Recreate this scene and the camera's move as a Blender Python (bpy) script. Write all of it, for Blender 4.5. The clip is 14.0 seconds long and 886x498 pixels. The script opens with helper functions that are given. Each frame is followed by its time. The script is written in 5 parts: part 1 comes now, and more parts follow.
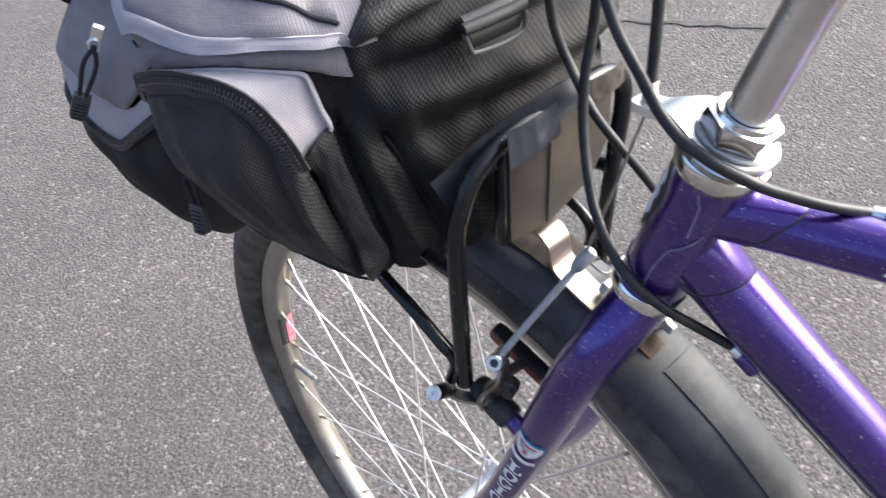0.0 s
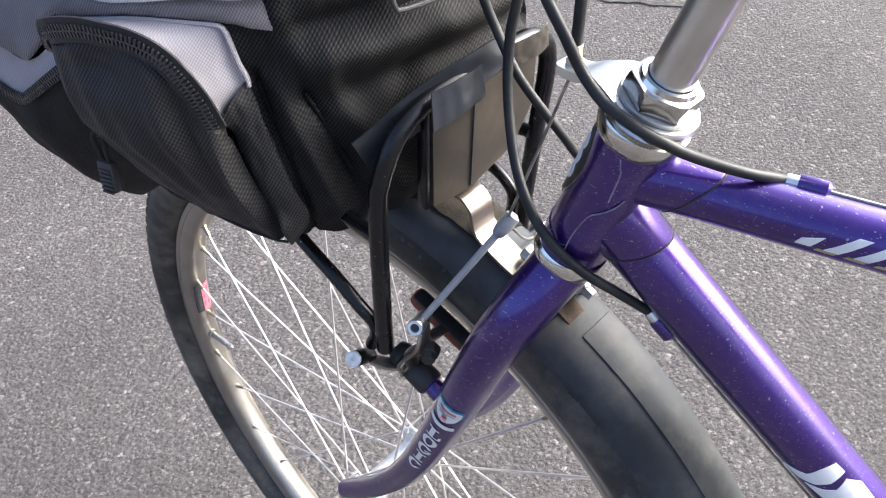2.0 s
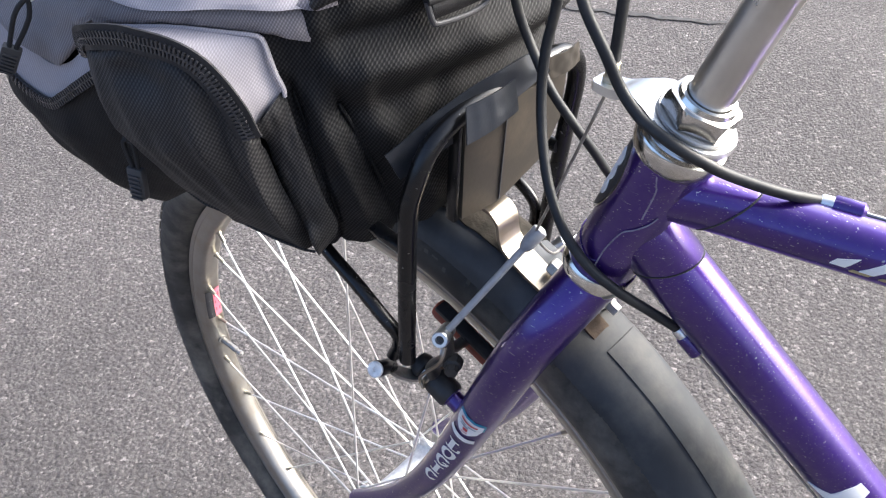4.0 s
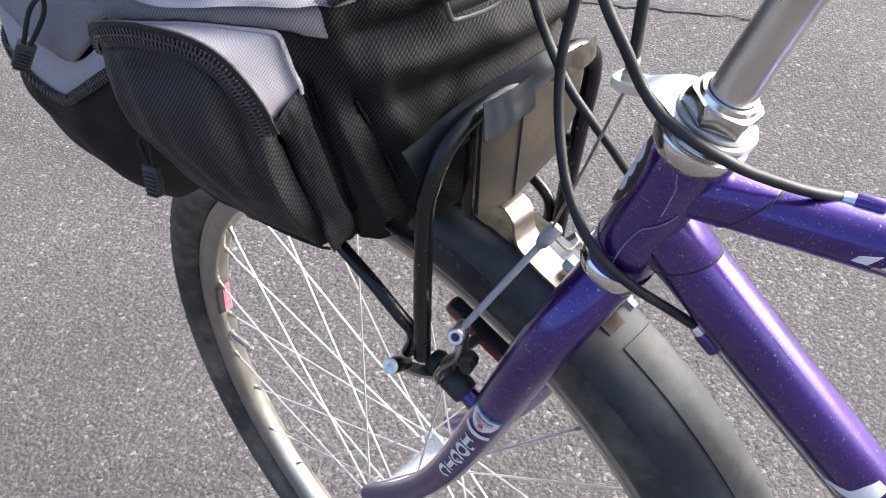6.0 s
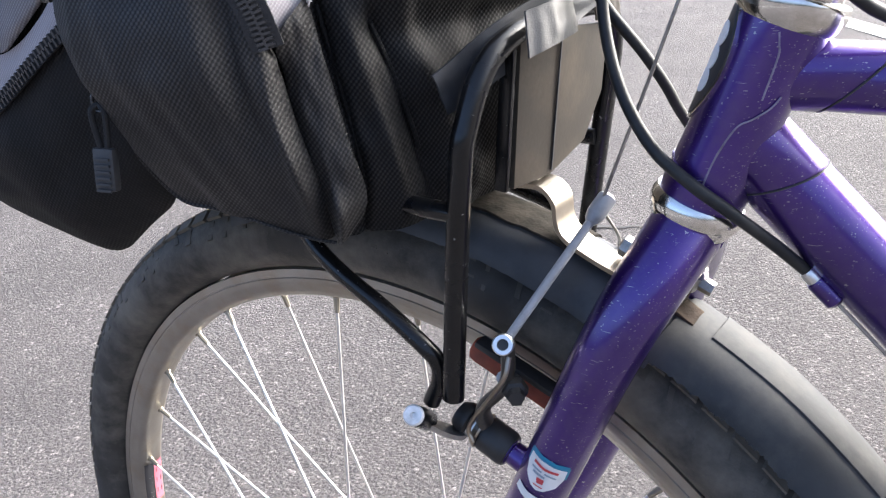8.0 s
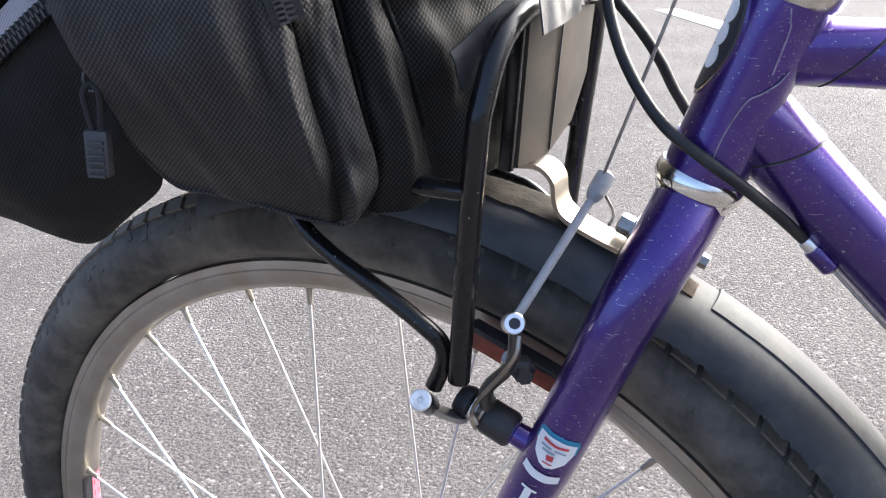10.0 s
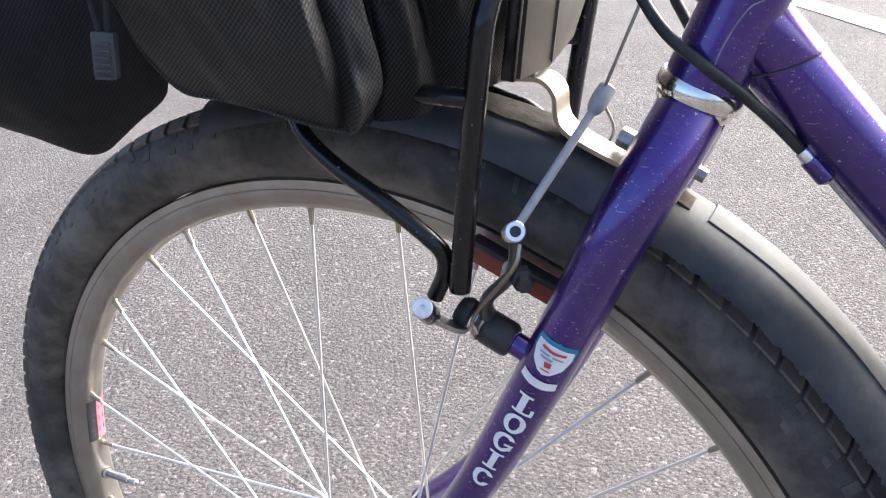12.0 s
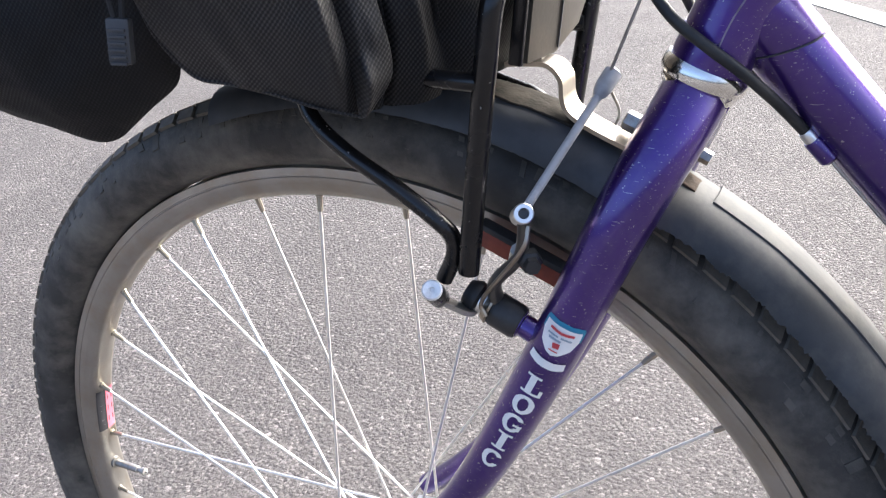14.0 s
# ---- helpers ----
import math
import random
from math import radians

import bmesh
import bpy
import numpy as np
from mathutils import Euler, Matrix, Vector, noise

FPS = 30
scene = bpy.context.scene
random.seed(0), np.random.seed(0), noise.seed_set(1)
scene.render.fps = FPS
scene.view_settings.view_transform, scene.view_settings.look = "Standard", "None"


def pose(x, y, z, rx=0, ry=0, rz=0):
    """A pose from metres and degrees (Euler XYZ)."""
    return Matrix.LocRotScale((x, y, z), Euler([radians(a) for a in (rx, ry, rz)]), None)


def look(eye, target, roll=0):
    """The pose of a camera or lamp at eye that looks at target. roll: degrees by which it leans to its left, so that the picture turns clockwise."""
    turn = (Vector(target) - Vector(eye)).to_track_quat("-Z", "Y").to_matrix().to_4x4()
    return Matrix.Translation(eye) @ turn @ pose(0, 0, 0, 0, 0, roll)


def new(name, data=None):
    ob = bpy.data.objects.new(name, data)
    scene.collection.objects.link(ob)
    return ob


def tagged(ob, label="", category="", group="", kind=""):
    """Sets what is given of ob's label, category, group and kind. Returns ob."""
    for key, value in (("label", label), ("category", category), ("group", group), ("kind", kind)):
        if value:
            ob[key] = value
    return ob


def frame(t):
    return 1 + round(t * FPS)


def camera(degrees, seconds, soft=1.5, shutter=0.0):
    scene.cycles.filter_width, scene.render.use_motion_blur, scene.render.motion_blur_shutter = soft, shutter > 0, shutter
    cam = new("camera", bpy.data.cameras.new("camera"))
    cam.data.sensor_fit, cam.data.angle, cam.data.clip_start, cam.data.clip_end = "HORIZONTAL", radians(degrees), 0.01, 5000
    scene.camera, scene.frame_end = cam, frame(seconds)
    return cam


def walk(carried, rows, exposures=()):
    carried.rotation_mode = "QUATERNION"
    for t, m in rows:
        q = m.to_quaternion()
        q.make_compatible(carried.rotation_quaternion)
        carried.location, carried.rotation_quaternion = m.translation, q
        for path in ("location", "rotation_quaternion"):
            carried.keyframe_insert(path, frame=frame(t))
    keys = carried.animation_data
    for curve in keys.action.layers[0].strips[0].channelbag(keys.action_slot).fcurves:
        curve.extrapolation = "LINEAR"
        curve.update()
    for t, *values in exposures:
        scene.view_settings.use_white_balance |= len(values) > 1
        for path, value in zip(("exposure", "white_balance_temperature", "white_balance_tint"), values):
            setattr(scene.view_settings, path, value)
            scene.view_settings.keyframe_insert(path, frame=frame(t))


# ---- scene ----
cam = camera(54.9, 14.0, soft=1.15, shutter=0.35)
PATH = [
    (0, (0.401, -0.257, 0.961), (-0.88, 0.681, -0.255), -10.0),
    (0.5, (0.383, -0.254, 0.951), (-0.989, 0.636, -0.199), -9.9),
    (1, (0.39, -0.254, 0.956), (-0.886, 0.704, -0.249), -7.4),
    (1.5, (0.395, -0.254, 0.952), (-0.775, 0.761, -0.313), -5.9),
    (2, (0.399, -0.257, 0.954), (-0.728, 0.782, -0.331), -5.3),
    (2.5, (0.402, -0.26, 0.96), (-0.714, 0.793, -0.323), -4.8),
    (3, (0.394, -0.264, 0.957), (-0.719, 0.793, -0.326), -4.5),
    (3.5, (0.394, -0.268, 0.96), (-0.727, 0.787, -0.317), -4.2),
    (4, (0.387, -0.267, 0.957), (-0.743, 0.786, -0.314), -4.0),
    (4.2, (0.386, -0.268, 0.959), (-0.752, 0.779, -0.31), -4.1),
    (6.3, (0.378, -0.27, 0.958), (-0.75, 0.768, -0.327), -4.3),
    (6.5, (0.368, -0.278, 0.958), (-0.759, 0.765, -0.324), -4.1),
    (7, (0.352, -0.266, 0.881), (-0.821, 0.96, -0.179), -4.7),
    (7.5, (0.337, -0.279, 0.834), (-0.829, 1.096, -0.033), -5.0),
    (7.7, (0.333, -0.295, 0.803), (-0.841, 1.133, 0.04), -4.6),
    (9.8, (0.282, -0.341, 0.792), (-0.656, 1.259, 0.044), -3.7),
    (10, (0.282, -0.34, 0.793), (-0.645, 1.265, 0.039), -3.5),
    (10.5, (0.282, -0.346, 0.79), (-0.626, 1.254, 0.007), -3.3),
    (11, (0.279, -0.352, 0.774), (-0.618, 1.233, -0.052), -3.1),
    (11.5, (0.28, -0.354, 0.771), (-0.617, 1.218, -0.08), -2.9),
    (12, (0.285, -0.354, 0.777), (-0.615, 1.217, -0.071), -3.0),
    (12.5, (0.284, -0.347, 0.787), (-0.616, 1.23, -0.052), -3.5),
    (13, (0.284, -0.345, 0.787), (-0.61, 1.235, -0.053), -3.6),
    (13.5, (0.282, -0.349, 0.781), (-0.61, 1.228, -0.065), -3.4),
    (14, (0.285, -0.363, 0.774), (-0.614, 1.205, -0.081), -3.4),
]
LIGHT = [(0, 2.06, 6120, 6), (4.2, 2.06, 6120, 6), (6.3, 2.10, 6120, 6), (7.7, 2.30, 6120, 6), (9.8, 2.43, 6150, 6), (14, 2.40, 6200, 6)]
walk(cam, [(t, look(eye, target, roll)) for t, eye, target, roll in PATH], LIGHT)

# ---- daylight: bright haze over open ground ----
world = bpy.data.worlds.new("sky")
scene.world = world
world.use_nodes = True
wn, wl = world.node_tree.nodes, world.node_tree.links
sky = wn.new("ShaderNodeTexSky")
sky.sky_type, sky.sun_disc = "NISHITA", False
sky.sun_elevation, sky.sun_rotation = radians(28), radians(30)
sky.air_density, sky.dust_density, sky.ozone_density = 0.5, 8.5, 1.8
wn["Background"].inputs["Strength"].default_value = 0.15
wl.new(sky.outputs["Color"], wn["Background"].inputs["Color"])
sun = bpy.data.lights.new("sun", "SUN")
sun.energy, sun.angle, sun.color = 0.6, radians(80), (1.0, 0.99, 0.98)
sun_ob = new("sun", sun)
sun_ob.matrix_world = look((2.0, 3.46, 2.53), (0, 0, 0.4))


# ---- materials ----
def shader(name):
    m = bpy.data.materials.new(name)
    m.use_nodes = True
    nt = m.node_tree
    return m, nt, nt.nodes, nt.links, nt.nodes["Principled BSDF"]


def mat(name, color, rough=0.5, metal=0.0, coat=0.0, vary=0.25, vscale=40.0, bump=0.0, bscale=500.0,
        dirt=None, dirt_amount=0.0, dirt_scale=25.0, chips=None, chip_amount=0.0, chip_scale=220.0, rough_vary=0.12, spec=0.5, scratch=0.0):
    """A painted, moulded or metal surface: base colour varied at two scales, optional dirt, chips and fine relief."""
    m, nt, n, l, p = shader(name)
    co = n.new("ShaderNodeTexCoord")
    big = n.new("ShaderNodeTexNoise")
    big.inputs["Scale"].default_value, big.inputs["Detail"].default_value = vscale, 6
    l.new(co.outputs["Object"], big.inputs["Vector"])
    fine = n.new("ShaderNodeTexNoise")
    fine.inputs["Scale"].default_value, fine.inputs["Detail"].default_value = bscale, 3
    l.new(co.outputs["Object"], fine.inputs["Vector"])
    ramp = n.new("ShaderNodeValToRGB")
    a, b = [c * (1 - vary) for c in color], [min(1, c * (1 + vary)) for c in color]
    ramp.color_ramp.elements[0].position, ramp.color_ramp.elements[1].position = 0.3, 0.7
    ramp.color_ramp.elements[0].color, ramp.color_ramp.elements[1].color = (*a, 1), (*b, 1)
    l.new(big.outputs["Fac"], ramp.inputs["Fac"])
    out = ramp.outputs["Color"]

    def over(fac, colour, base):
        mix = n.new("ShaderNodeMix")
        mix.data_type = "RGBA"
        mix.inputs["B"].default_value = (*colour, 1)
        l.new(fac, mix.inputs["Factor"])
        l.new(base, mix.inputs["A"])
        return mix.outputs["Result"]

    def cut(source, lo, hi, top):
        r = n.new("ShaderNodeMapRange")
        r.inputs["From Min"].default_value, r.inputs["From Max"].default_value, r.inputs["To Max"].default_value = lo, hi, top
        l.new(source, r.inputs["Value"])
        return r.outputs["Result"]

    if dirt:
        dn = n.new("ShaderNodeTexNoise")
        dn.inputs["Scale"].default_value, dn.inputs["Detail"].default_value, dn.inputs["Roughness"].default_value = dirt_scale, 9, 0.65
        l.new(co.outputs["Object"], dn.inputs["Vector"])
        out = over(cut(dn.outputs["Fac"], 0.45, 0.7, dirt_amount), dirt, out)
    if chips:
        cn = n.new("ShaderNodeTexNoise")
        cn.inputs["Scale"].default_value, cn.inputs["Detail"].default_value, cn.inputs["Roughness"].default_value = chip_scale, 2, 0.5
        l.new(co.outputs["Object"], cn.inputs["Vector"])
        out = over(cut(cn.outputs["Fac"], 0.70 - 0.06 * chip_amount, 0.73 - 0.06 * chip_amount, 0.8), chips, out)
    if scratch:
        for turn in ((0.5, 0.3, 0.2), (1.3, 0.9, 1.7), (0.2, 1.9, 0.9)):
            mp = n.new("ShaderNodeMapping")
            mp.inputs["Rotation"].default_value, mp.inputs["Scale"].default_value = turn, (70, 1500, 1500)
            l.new(co.outputs["Object"], mp.inputs["Vector"])
            sn = n.new("ShaderNodeTexNoise")
            sn.inputs["Scale"].default_value, sn.inputs["Detail"].default_value = 1.0, 1
            l.new(mp.outputs["Vector"], sn.inputs["Vector"])
            out = over(cut(sn.outputs["Fac"], 0.71 - 0.04 * scratch, 0.75 - 0.04 * scratch, 0.7), chips, out)
    l.new(out, p.inputs["Base Color"])
    rr = n.new("ShaderNodeMapRange")
    rr.inputs["To Min"].default_value, rr.inputs["To Max"].default_value = max(0.03, rough - rough_vary), min(1, rough + rough_vary)
    l.new(big.outputs["Fac"], rr.inputs["Value"])
    l.new(rr.outputs["Result"], p.inputs["Roughness"])
    p.inputs["Metallic"].default_value, p.inputs["Coat Weight"].default_value, p.inputs["Coat Roughness"].default_value = metal, coat, 0.06
    p.inputs["Specular IOR Level"].default_value = spec
    if bump:
        bp = n.new("ShaderNodeBump")
        bp.inputs["Strength"].default_value, bp.inputs["Distance"].default_value = min(1, bump), 0.0006
        l.new(fine.outputs["Fac"], bp.inputs["Height"])
        l.new(bp.outputs["Normal"], p.inputs["Normal"])
    return m


def cloth(name, dark, light, pitch=0.0014, depth=0.0005, rough=0.8, across=1.0, spec=0.35):
    """Woven synthetic cloth: raised knots between two crossing sets of threads, slub and soft creases."""
    m, nt, n, l, p = shader(name)
    co = n.new("ShaderNodeTexCoord")
    wob = n.new("ShaderNodeTexNoise")
    wob.inputs["Scale"].default_value, wob.inputs["Detail"].default_value = 22, 2
    l.new(co.outputs["Object"], wob.inputs["Vector"])
    pos = n.new("ShaderNodeVectorMath")
    pos.operation = "MULTIPLY_ADD"
    pos.inputs[1].default_value = (0.0025, 0.0025, 0.0025)
    l.new(wob.outputs["Color"], pos.inputs[0]), l.new(co.outputs["Object"], pos.inputs[2])
    k = 2 * math.pi / pitch
    waves = []
    for sgn in (1, -1):
        d = n.new("ShaderNodeVectorMath")
        d.operation = "DOT_PRODUCT"
        d.inputs[1].default_value = (0.5 * k, 0.42 * k, sgn * 0.5 * across * k)
        l.new(pos.outputs[0], d.inputs[0])
        w = n.new("ShaderNodeMath")
        w.operation = "SINE"
        l.new(d.outputs["Value"], w.inputs[0])
        waves.append(w.outputs[0])
    both = n.new("ShaderNodeMath")
    both.operation = "MULTIPLY_ADD"
    both.inputs[1].default_value = 0.6
    l.new(waves[0], both.inputs[0]), l.new(waves[1], both.inputs[2])
    knot = n.new("ShaderNodeMapRange")
    knot.inputs["From Min"].default_value, knot.inputs["From Max"].default_value = -0.7, 1.6
    l.new(both.outputs[0], knot.inputs["Value"])
    slub = n.new("ShaderNodeTexNoise")
    slub.inputs["Scale"].default_value, slub.inputs["Detail"].default_value = 30, 8
    l.new(co.outputs["Object"], slub.inputs["Vector"])
    mix = n.new("ShaderNodeMix")
    mix.data_type = "RGBA"
    mix.inputs["A"].default_value, mix.inputs["B"].default_value = (*dark, 1), (*light, 1)
    fac = n.new("ShaderNodeMath")
    fac.operation, fac.use_clamp = "MULTIPLY", True
    l.new(knot.outputs["Result"], fac.inputs[0]), l.new(slub.outputs["Fac"], fac.inputs[1])
    gain = n.new("ShaderNodeMath")
    gain.operation, gain.use_clamp = "MULTIPLY", True
    gain.inputs[1].default_value = 1.7
    l.new(fac.outputs[0], gain.inputs[0])
    l.new(gain.outputs[0], mix.inputs["Factor"])
    l.new(mix.outputs["Result"], p.inputs["Base Color"])
    p.inputs["Roughness"].default_value = rough
    p.inputs["Specular IOR Level"].default_value = spec
    folds = n.new("ShaderNodeTexNoise")
    folds.inputs["Scale"].default_value, folds.inputs["Detail"].default_value = 45, 4
    l.new(co.outputs["Object"], folds.inputs["Vector"])
    b1 = n.new("ShaderNodeBump")
    b1.inputs["Strength"].default_value, b1.inputs["Distance"].default_value = 0.35, 0.004
    l.new(folds.outputs["Fac"], b1.inputs["Height"])
    b2 = n.new("ShaderNodeBump")
    b2.inputs["Strength"].default_value, b2.inputs["Distance"].default_value = 0.9, depth
    l.new(knot.outputs["Result"], b2.inputs["Height"]), l.new(b1.outputs["Normal"], b2.inputs["Normal"])
    l.new(b2.outputs["Normal"], p.inputs["Normal"])
    return m


def asphalt_material():
    m, nt, n, l, p = shader("asphalt")
    co = n.new("ShaderNodeTexCoord")
    warp = n.new("ShaderNodeTexNoise")
    warp.inputs["Scale"].default_value = 60
    l.new(co.outputs["Object"], warp.inputs["Vector"])
    shift = n.new("ShaderNodeVectorMath")
    shift.operation = "MULTIPLY_ADD"
    shift.inputs[1].default_value = (0.006, 0.006, 0.006)
    l.new(warp.outputs["Color"], shift.inputs[0]), l.new(co.outputs["Object"], shift.inputs[2])
    vals = []
    for scale in (140, 290):
        v = n.new("ShaderNodeTexVoronoi")
        v.inputs["Scale"].default_value = scale
        l.new(shift.outputs[0], v.inputs["Vector"])
        vals.append(v)
    patch_noise = n.new("ShaderNodeTexNoise")
    patch_noise.inputs["Scale"].default_value, patch_noise.inputs["Detail"].default_value = 2.2, 8
    l.new(co.outputs["Object"], patch_noise.inputs["Vector"])
    grit = n.new("ShaderNodeTexNoise")
    grit.inputs["Scale"].default_value, grit.inputs["Detail"].default_value = 700, 4
    l.new(co.outputs["Object"], grit.inputs["Vector"])

    def ramp(source, stops):
        r = n.new("ShaderNodeValToRGB")
        r.color_ramp.interpolation = "LINEAR"
        while len(r.color_ramp.elements) < len(stops):
            r.color_ramp.elements.new(0.5)
        for e, (pos, v) in zip(r.color_ramp.elements, stops):
            e.position, e.color = pos, (v * 1.0, v * 0.965, v * 0.95, 1)
        l.new(source, r.inputs["Fac"])
        return r.outputs["Color"]

    def blend(kind, fac, a, b):
        x = n.new("ShaderNodeMix")
        x.data_type, x.blend_type = "RGBA", kind
        x.inputs["Factor"].default_value = fac
        l.new(a, x.inputs["A"]), l.new(b, x.inputs["B"])
        return x.outputs["Result"]

    stones = ramp(vals[0].outputs["Color"], [(0, 0.07), (0.6, 0.125), (0.87, 0.18), (0.89, 0.36), (1, 0.48)])
    small = ramp(vals[1].outputs["Color"], [(0, 0.05), (0.55, 0.125), (0.80, 0.19), (0.84, 0.33), (1, 0.44)])
    colour = blend("MIX", 0.5, stones, small)
    colour = blend("MULTIPLY", 1.0, colour, ramp(grit.outputs["Fac"], [(0.34, 0.48), (0.66, 1.42)]))
    colour = blend("MULTIPLY", 1.0, colour, ramp(patch_noise.outputs["Fac"], [(0.3, 0.82), (0.7, 1.12)]))
    l.new(colour, p.inputs["Base Color"])
    p.inputs["Roughness"].default_value = 0.85
    mixh = n.new("ShaderNodeMath")
    mixh.operation = "ADD"
    l.new(vals[0].outputs["Distance"], mixh.inputs[0]), l.new(grit.outputs["Fac"], mixh.inputs[1])
    bp = n.new("ShaderNodeBump")
    bp.inputs["Strength"].default_value, bp.inputs["Distance"].default_value = 1.0, 0.0045
    bp.invert = True
    l.new(mixh.outputs[0], bp.inputs["Height"])
    l.new(bp.outputs["Normal"], p.inputs["Normal"])
    return m


ASPHALT = asphalt_material()
MUD = mat("dried_mud", (0.030, 0.027, 0.023), 0.95, spec=0.1, vary=0.4, vscale=120, bump=0.7, bscale=500, dirt=(0.055, 0.047, 0.038), dirt_amount=0.6, dirt_scale=60)
LINE_PAINT = mat("road_paint", (0.72, 0.71, 0.68), 0.7, vary=0.12, vscale=60, bump=0.6, dirt=(0.3, 0.29, 0.28), dirt_amount=0.5)
PURPLE = mat("purple_paint", (0.047, 0.013, 0.185), 0.36, 0.80, 1.0, vary=0.18, vscale=18, chips=(0.40, 0.36, 0.44), chip_amount=-0.10, chip_scale=520, scratch=-0.6,
             dirt=(0.16, 0.13, 0.20), dirt_amount=0.12, dirt_scale=170)
PURPLE.node_tree.nodes["Principled BSDF"].inputs["Coat IOR"].default_value = 1.55
PURPLE.node_tree.nodes["Principled BSDF"].inputs["Coat Roughness"].default_value = 0.14
CHROME = mat("chrome", (0.78, 0.77, 0.74), 0.16, 1.0, vary=0.08, dirt=(0.28, 0.23, 0.16), dirt_amount=0.45, dirt_scale=90)
ALLOY = mat("polished_alloy", (0.80, 0.80, 0.79), 0.32, 1.0, vary=0.06, vscale=90, bump=0.1, bscale=900)
STEM_ALLOY = mat("satin_alloy", (0.62, 0.61, 0.58), 0.30, 1.0, vary=0.10, vscale=30, dirt=(0.4, 0.37, 0.32), dirt_amount=0.35)
RIM_ALLOY = mat("rim_alloy", (0.38, 0.366, 0.34), 0.38, 0.92, vary=0.12, vscale=35, bump=0.25, dirt=(0.34, 0.28, 0.2), dirt_amount=0.55, dirt_scale=45)
SPOKE_STEEL = mat("spoke_steel", (0.78, 0.76, 0.72), 0.36, 0.65, vary=0.10, vscale=60)
CUT_STEEL = mat("cut_steel", (0.78, 0.77, 0.75), 0.5, 0.5, vary=0.15, vscale=300, bump=0.4)
NIPPLE_BRASS = mat("nipple_brass", (0.36, 0.33, 0.27), 0.4, 0.9, vary=0.2)
STRAP_STEEL = mat("bracket_steel", (0.38, 0.34, 0.285), 0.34, 1.0, vary=0.12, vscale=50, dirt=(0.25, 0.19, 0.12), dirt_amount=0.5, dirt_scale=60)
GREY_STEEL = mat("dull_steel", (0.42, 0.41, 0.39), 0.4, 0.9, vary=0.2, dirt=(0.12, 0.1, 0.08), dirt_amount=0.6, dirt_scale=120)
RUST = mat("rusty_steel", (0.050, 0.037, 0.028), 0.9, 0.0, vary=0.5, vscale=150, bump=0.6, spec=0.15)
TYRE = mat("tyre_rubber", (0.046, 0.043, 0.039), 0.62, vary=0.4, vscale=45, bump=0.35, bscale=900, dirt=(0.20, 0.18, 0.148), dirt_amount=0.9, dirt_scale=15, spec=0.3)
RIB = mat("dusty_rubber", (0.085, 0.078, 0.067), 0.75, vary=0.45, vscale=45, bump=0.4, bscale=900, dirt=(0.15, 0.135, 0.11), dirt_amount=0.6, dirt_scale=30, spec=0.3)
TREAD = mat("tread_rubber", (0.115, 0.103, 0.086), 0.8, vary=0.3, vscale=60, bump=0.4, bscale=900, dirt=(0.23, 0.20, 0.16), dirt_amount=0.75, dirt_scale=34, spec=0.3)
STRIP = mat("dull_plastic", (0.030, 0.033, 0.037), 0.62, vary=0.5, vscale=24, bump=0.12, bscale=300, dirt=(0.10, 0.095, 0.085), dirt_amount=0.6, dirt_scale=28, spec=0.22)
# black plastic with a blue-grey base: the sky's sheen is in the colour
GUARD = mat("mudguard_plastic_sheen", (0.050, 0.054, 0.060), 0.50, vary=0.5, vscale=20, bump=0.12, bscale=300, dirt=(0.10, 0.102, 0.108), dirt_amount=0.40, dirt_scale=30, spec=0.30)
RACK = mat("rack_enamel", (0.0055, 0.0055, 0.0060), 0.25, 0.0, 0.0, vary=0.3, spec=0.42, chips=(0.24, 0.23, 0.22), chip_amount=-0.6, chip_scale=420)
RUBBER = mat("black_rubber", (0.016, 0.016, 0.017), 0.5, vary=0.3, vscale=90, bump=0.15, dirt=(0.07, 0.065, 0.06), dirt_amount=0.5)
HOUSING = mat("cable_housing", (0.016, 0.017, 0.019), 0.48, spec=0.3, vary=0.2, dirt=(0.07, 0.065, 0.055), dirt_amount=0.4, dirt_scale=70)
LINK_GREY = mat("grey_plastic", (0.33, 0.34, 0.36), 0.45, vary=0.12, dirt=(0.12, 0.12, 0.12), dirt_amount=0.4, dirt_scale=120)
DARK_STEEL = mat("dark_steel", (0.13, 0.125, 0.12), 0.42, 0.85, vary=0.3, vscale=120, dirt=(0.05, 0.045, 0.04), dirt_amount=0.6, dirt_scale=120)
PAD_RED = mat("brake_rubber", (0.27, 0.055, 0.028), 0.65, vary=0.3, vscale=90, bump=0.3, dirt=(0.06, 0.045, 0.04), dirt_amount=0.6)
BOARD = mat("backing_board", (0.040, 0.035, 0.029), 0.42, spec=0.3, vary=0.15, vscale=25, bump=0.1, dirt=(0.095, 0.076, 0.055), dirt_amount=0.5, dirt_scale=35)
TAPE = mat("cloth_tape", (0.014, 0.017, 0.023), 0.40, vary=0.3, vscale=50, bump=0.22, bscale=1400, dirt=(0.07, 0.07, 0.075), dirt_amount=0.35)
CLOTH = cloth("black_cloth", (0.0075, 0.0072, 0.0071), (0.062, 0.058, 0.056), 0.00125, 0.00024, 0.62)
# black cloth at its darkest: shade put into the colour of front pocket and seams
CLOTH_BLACK = cloth("black_cloth_shade", (0.0030, 0.0030, 0.0034), (0.014, 0.0135, 0.014), 0.00125, 0.0002, 0.7, spec=0.25)
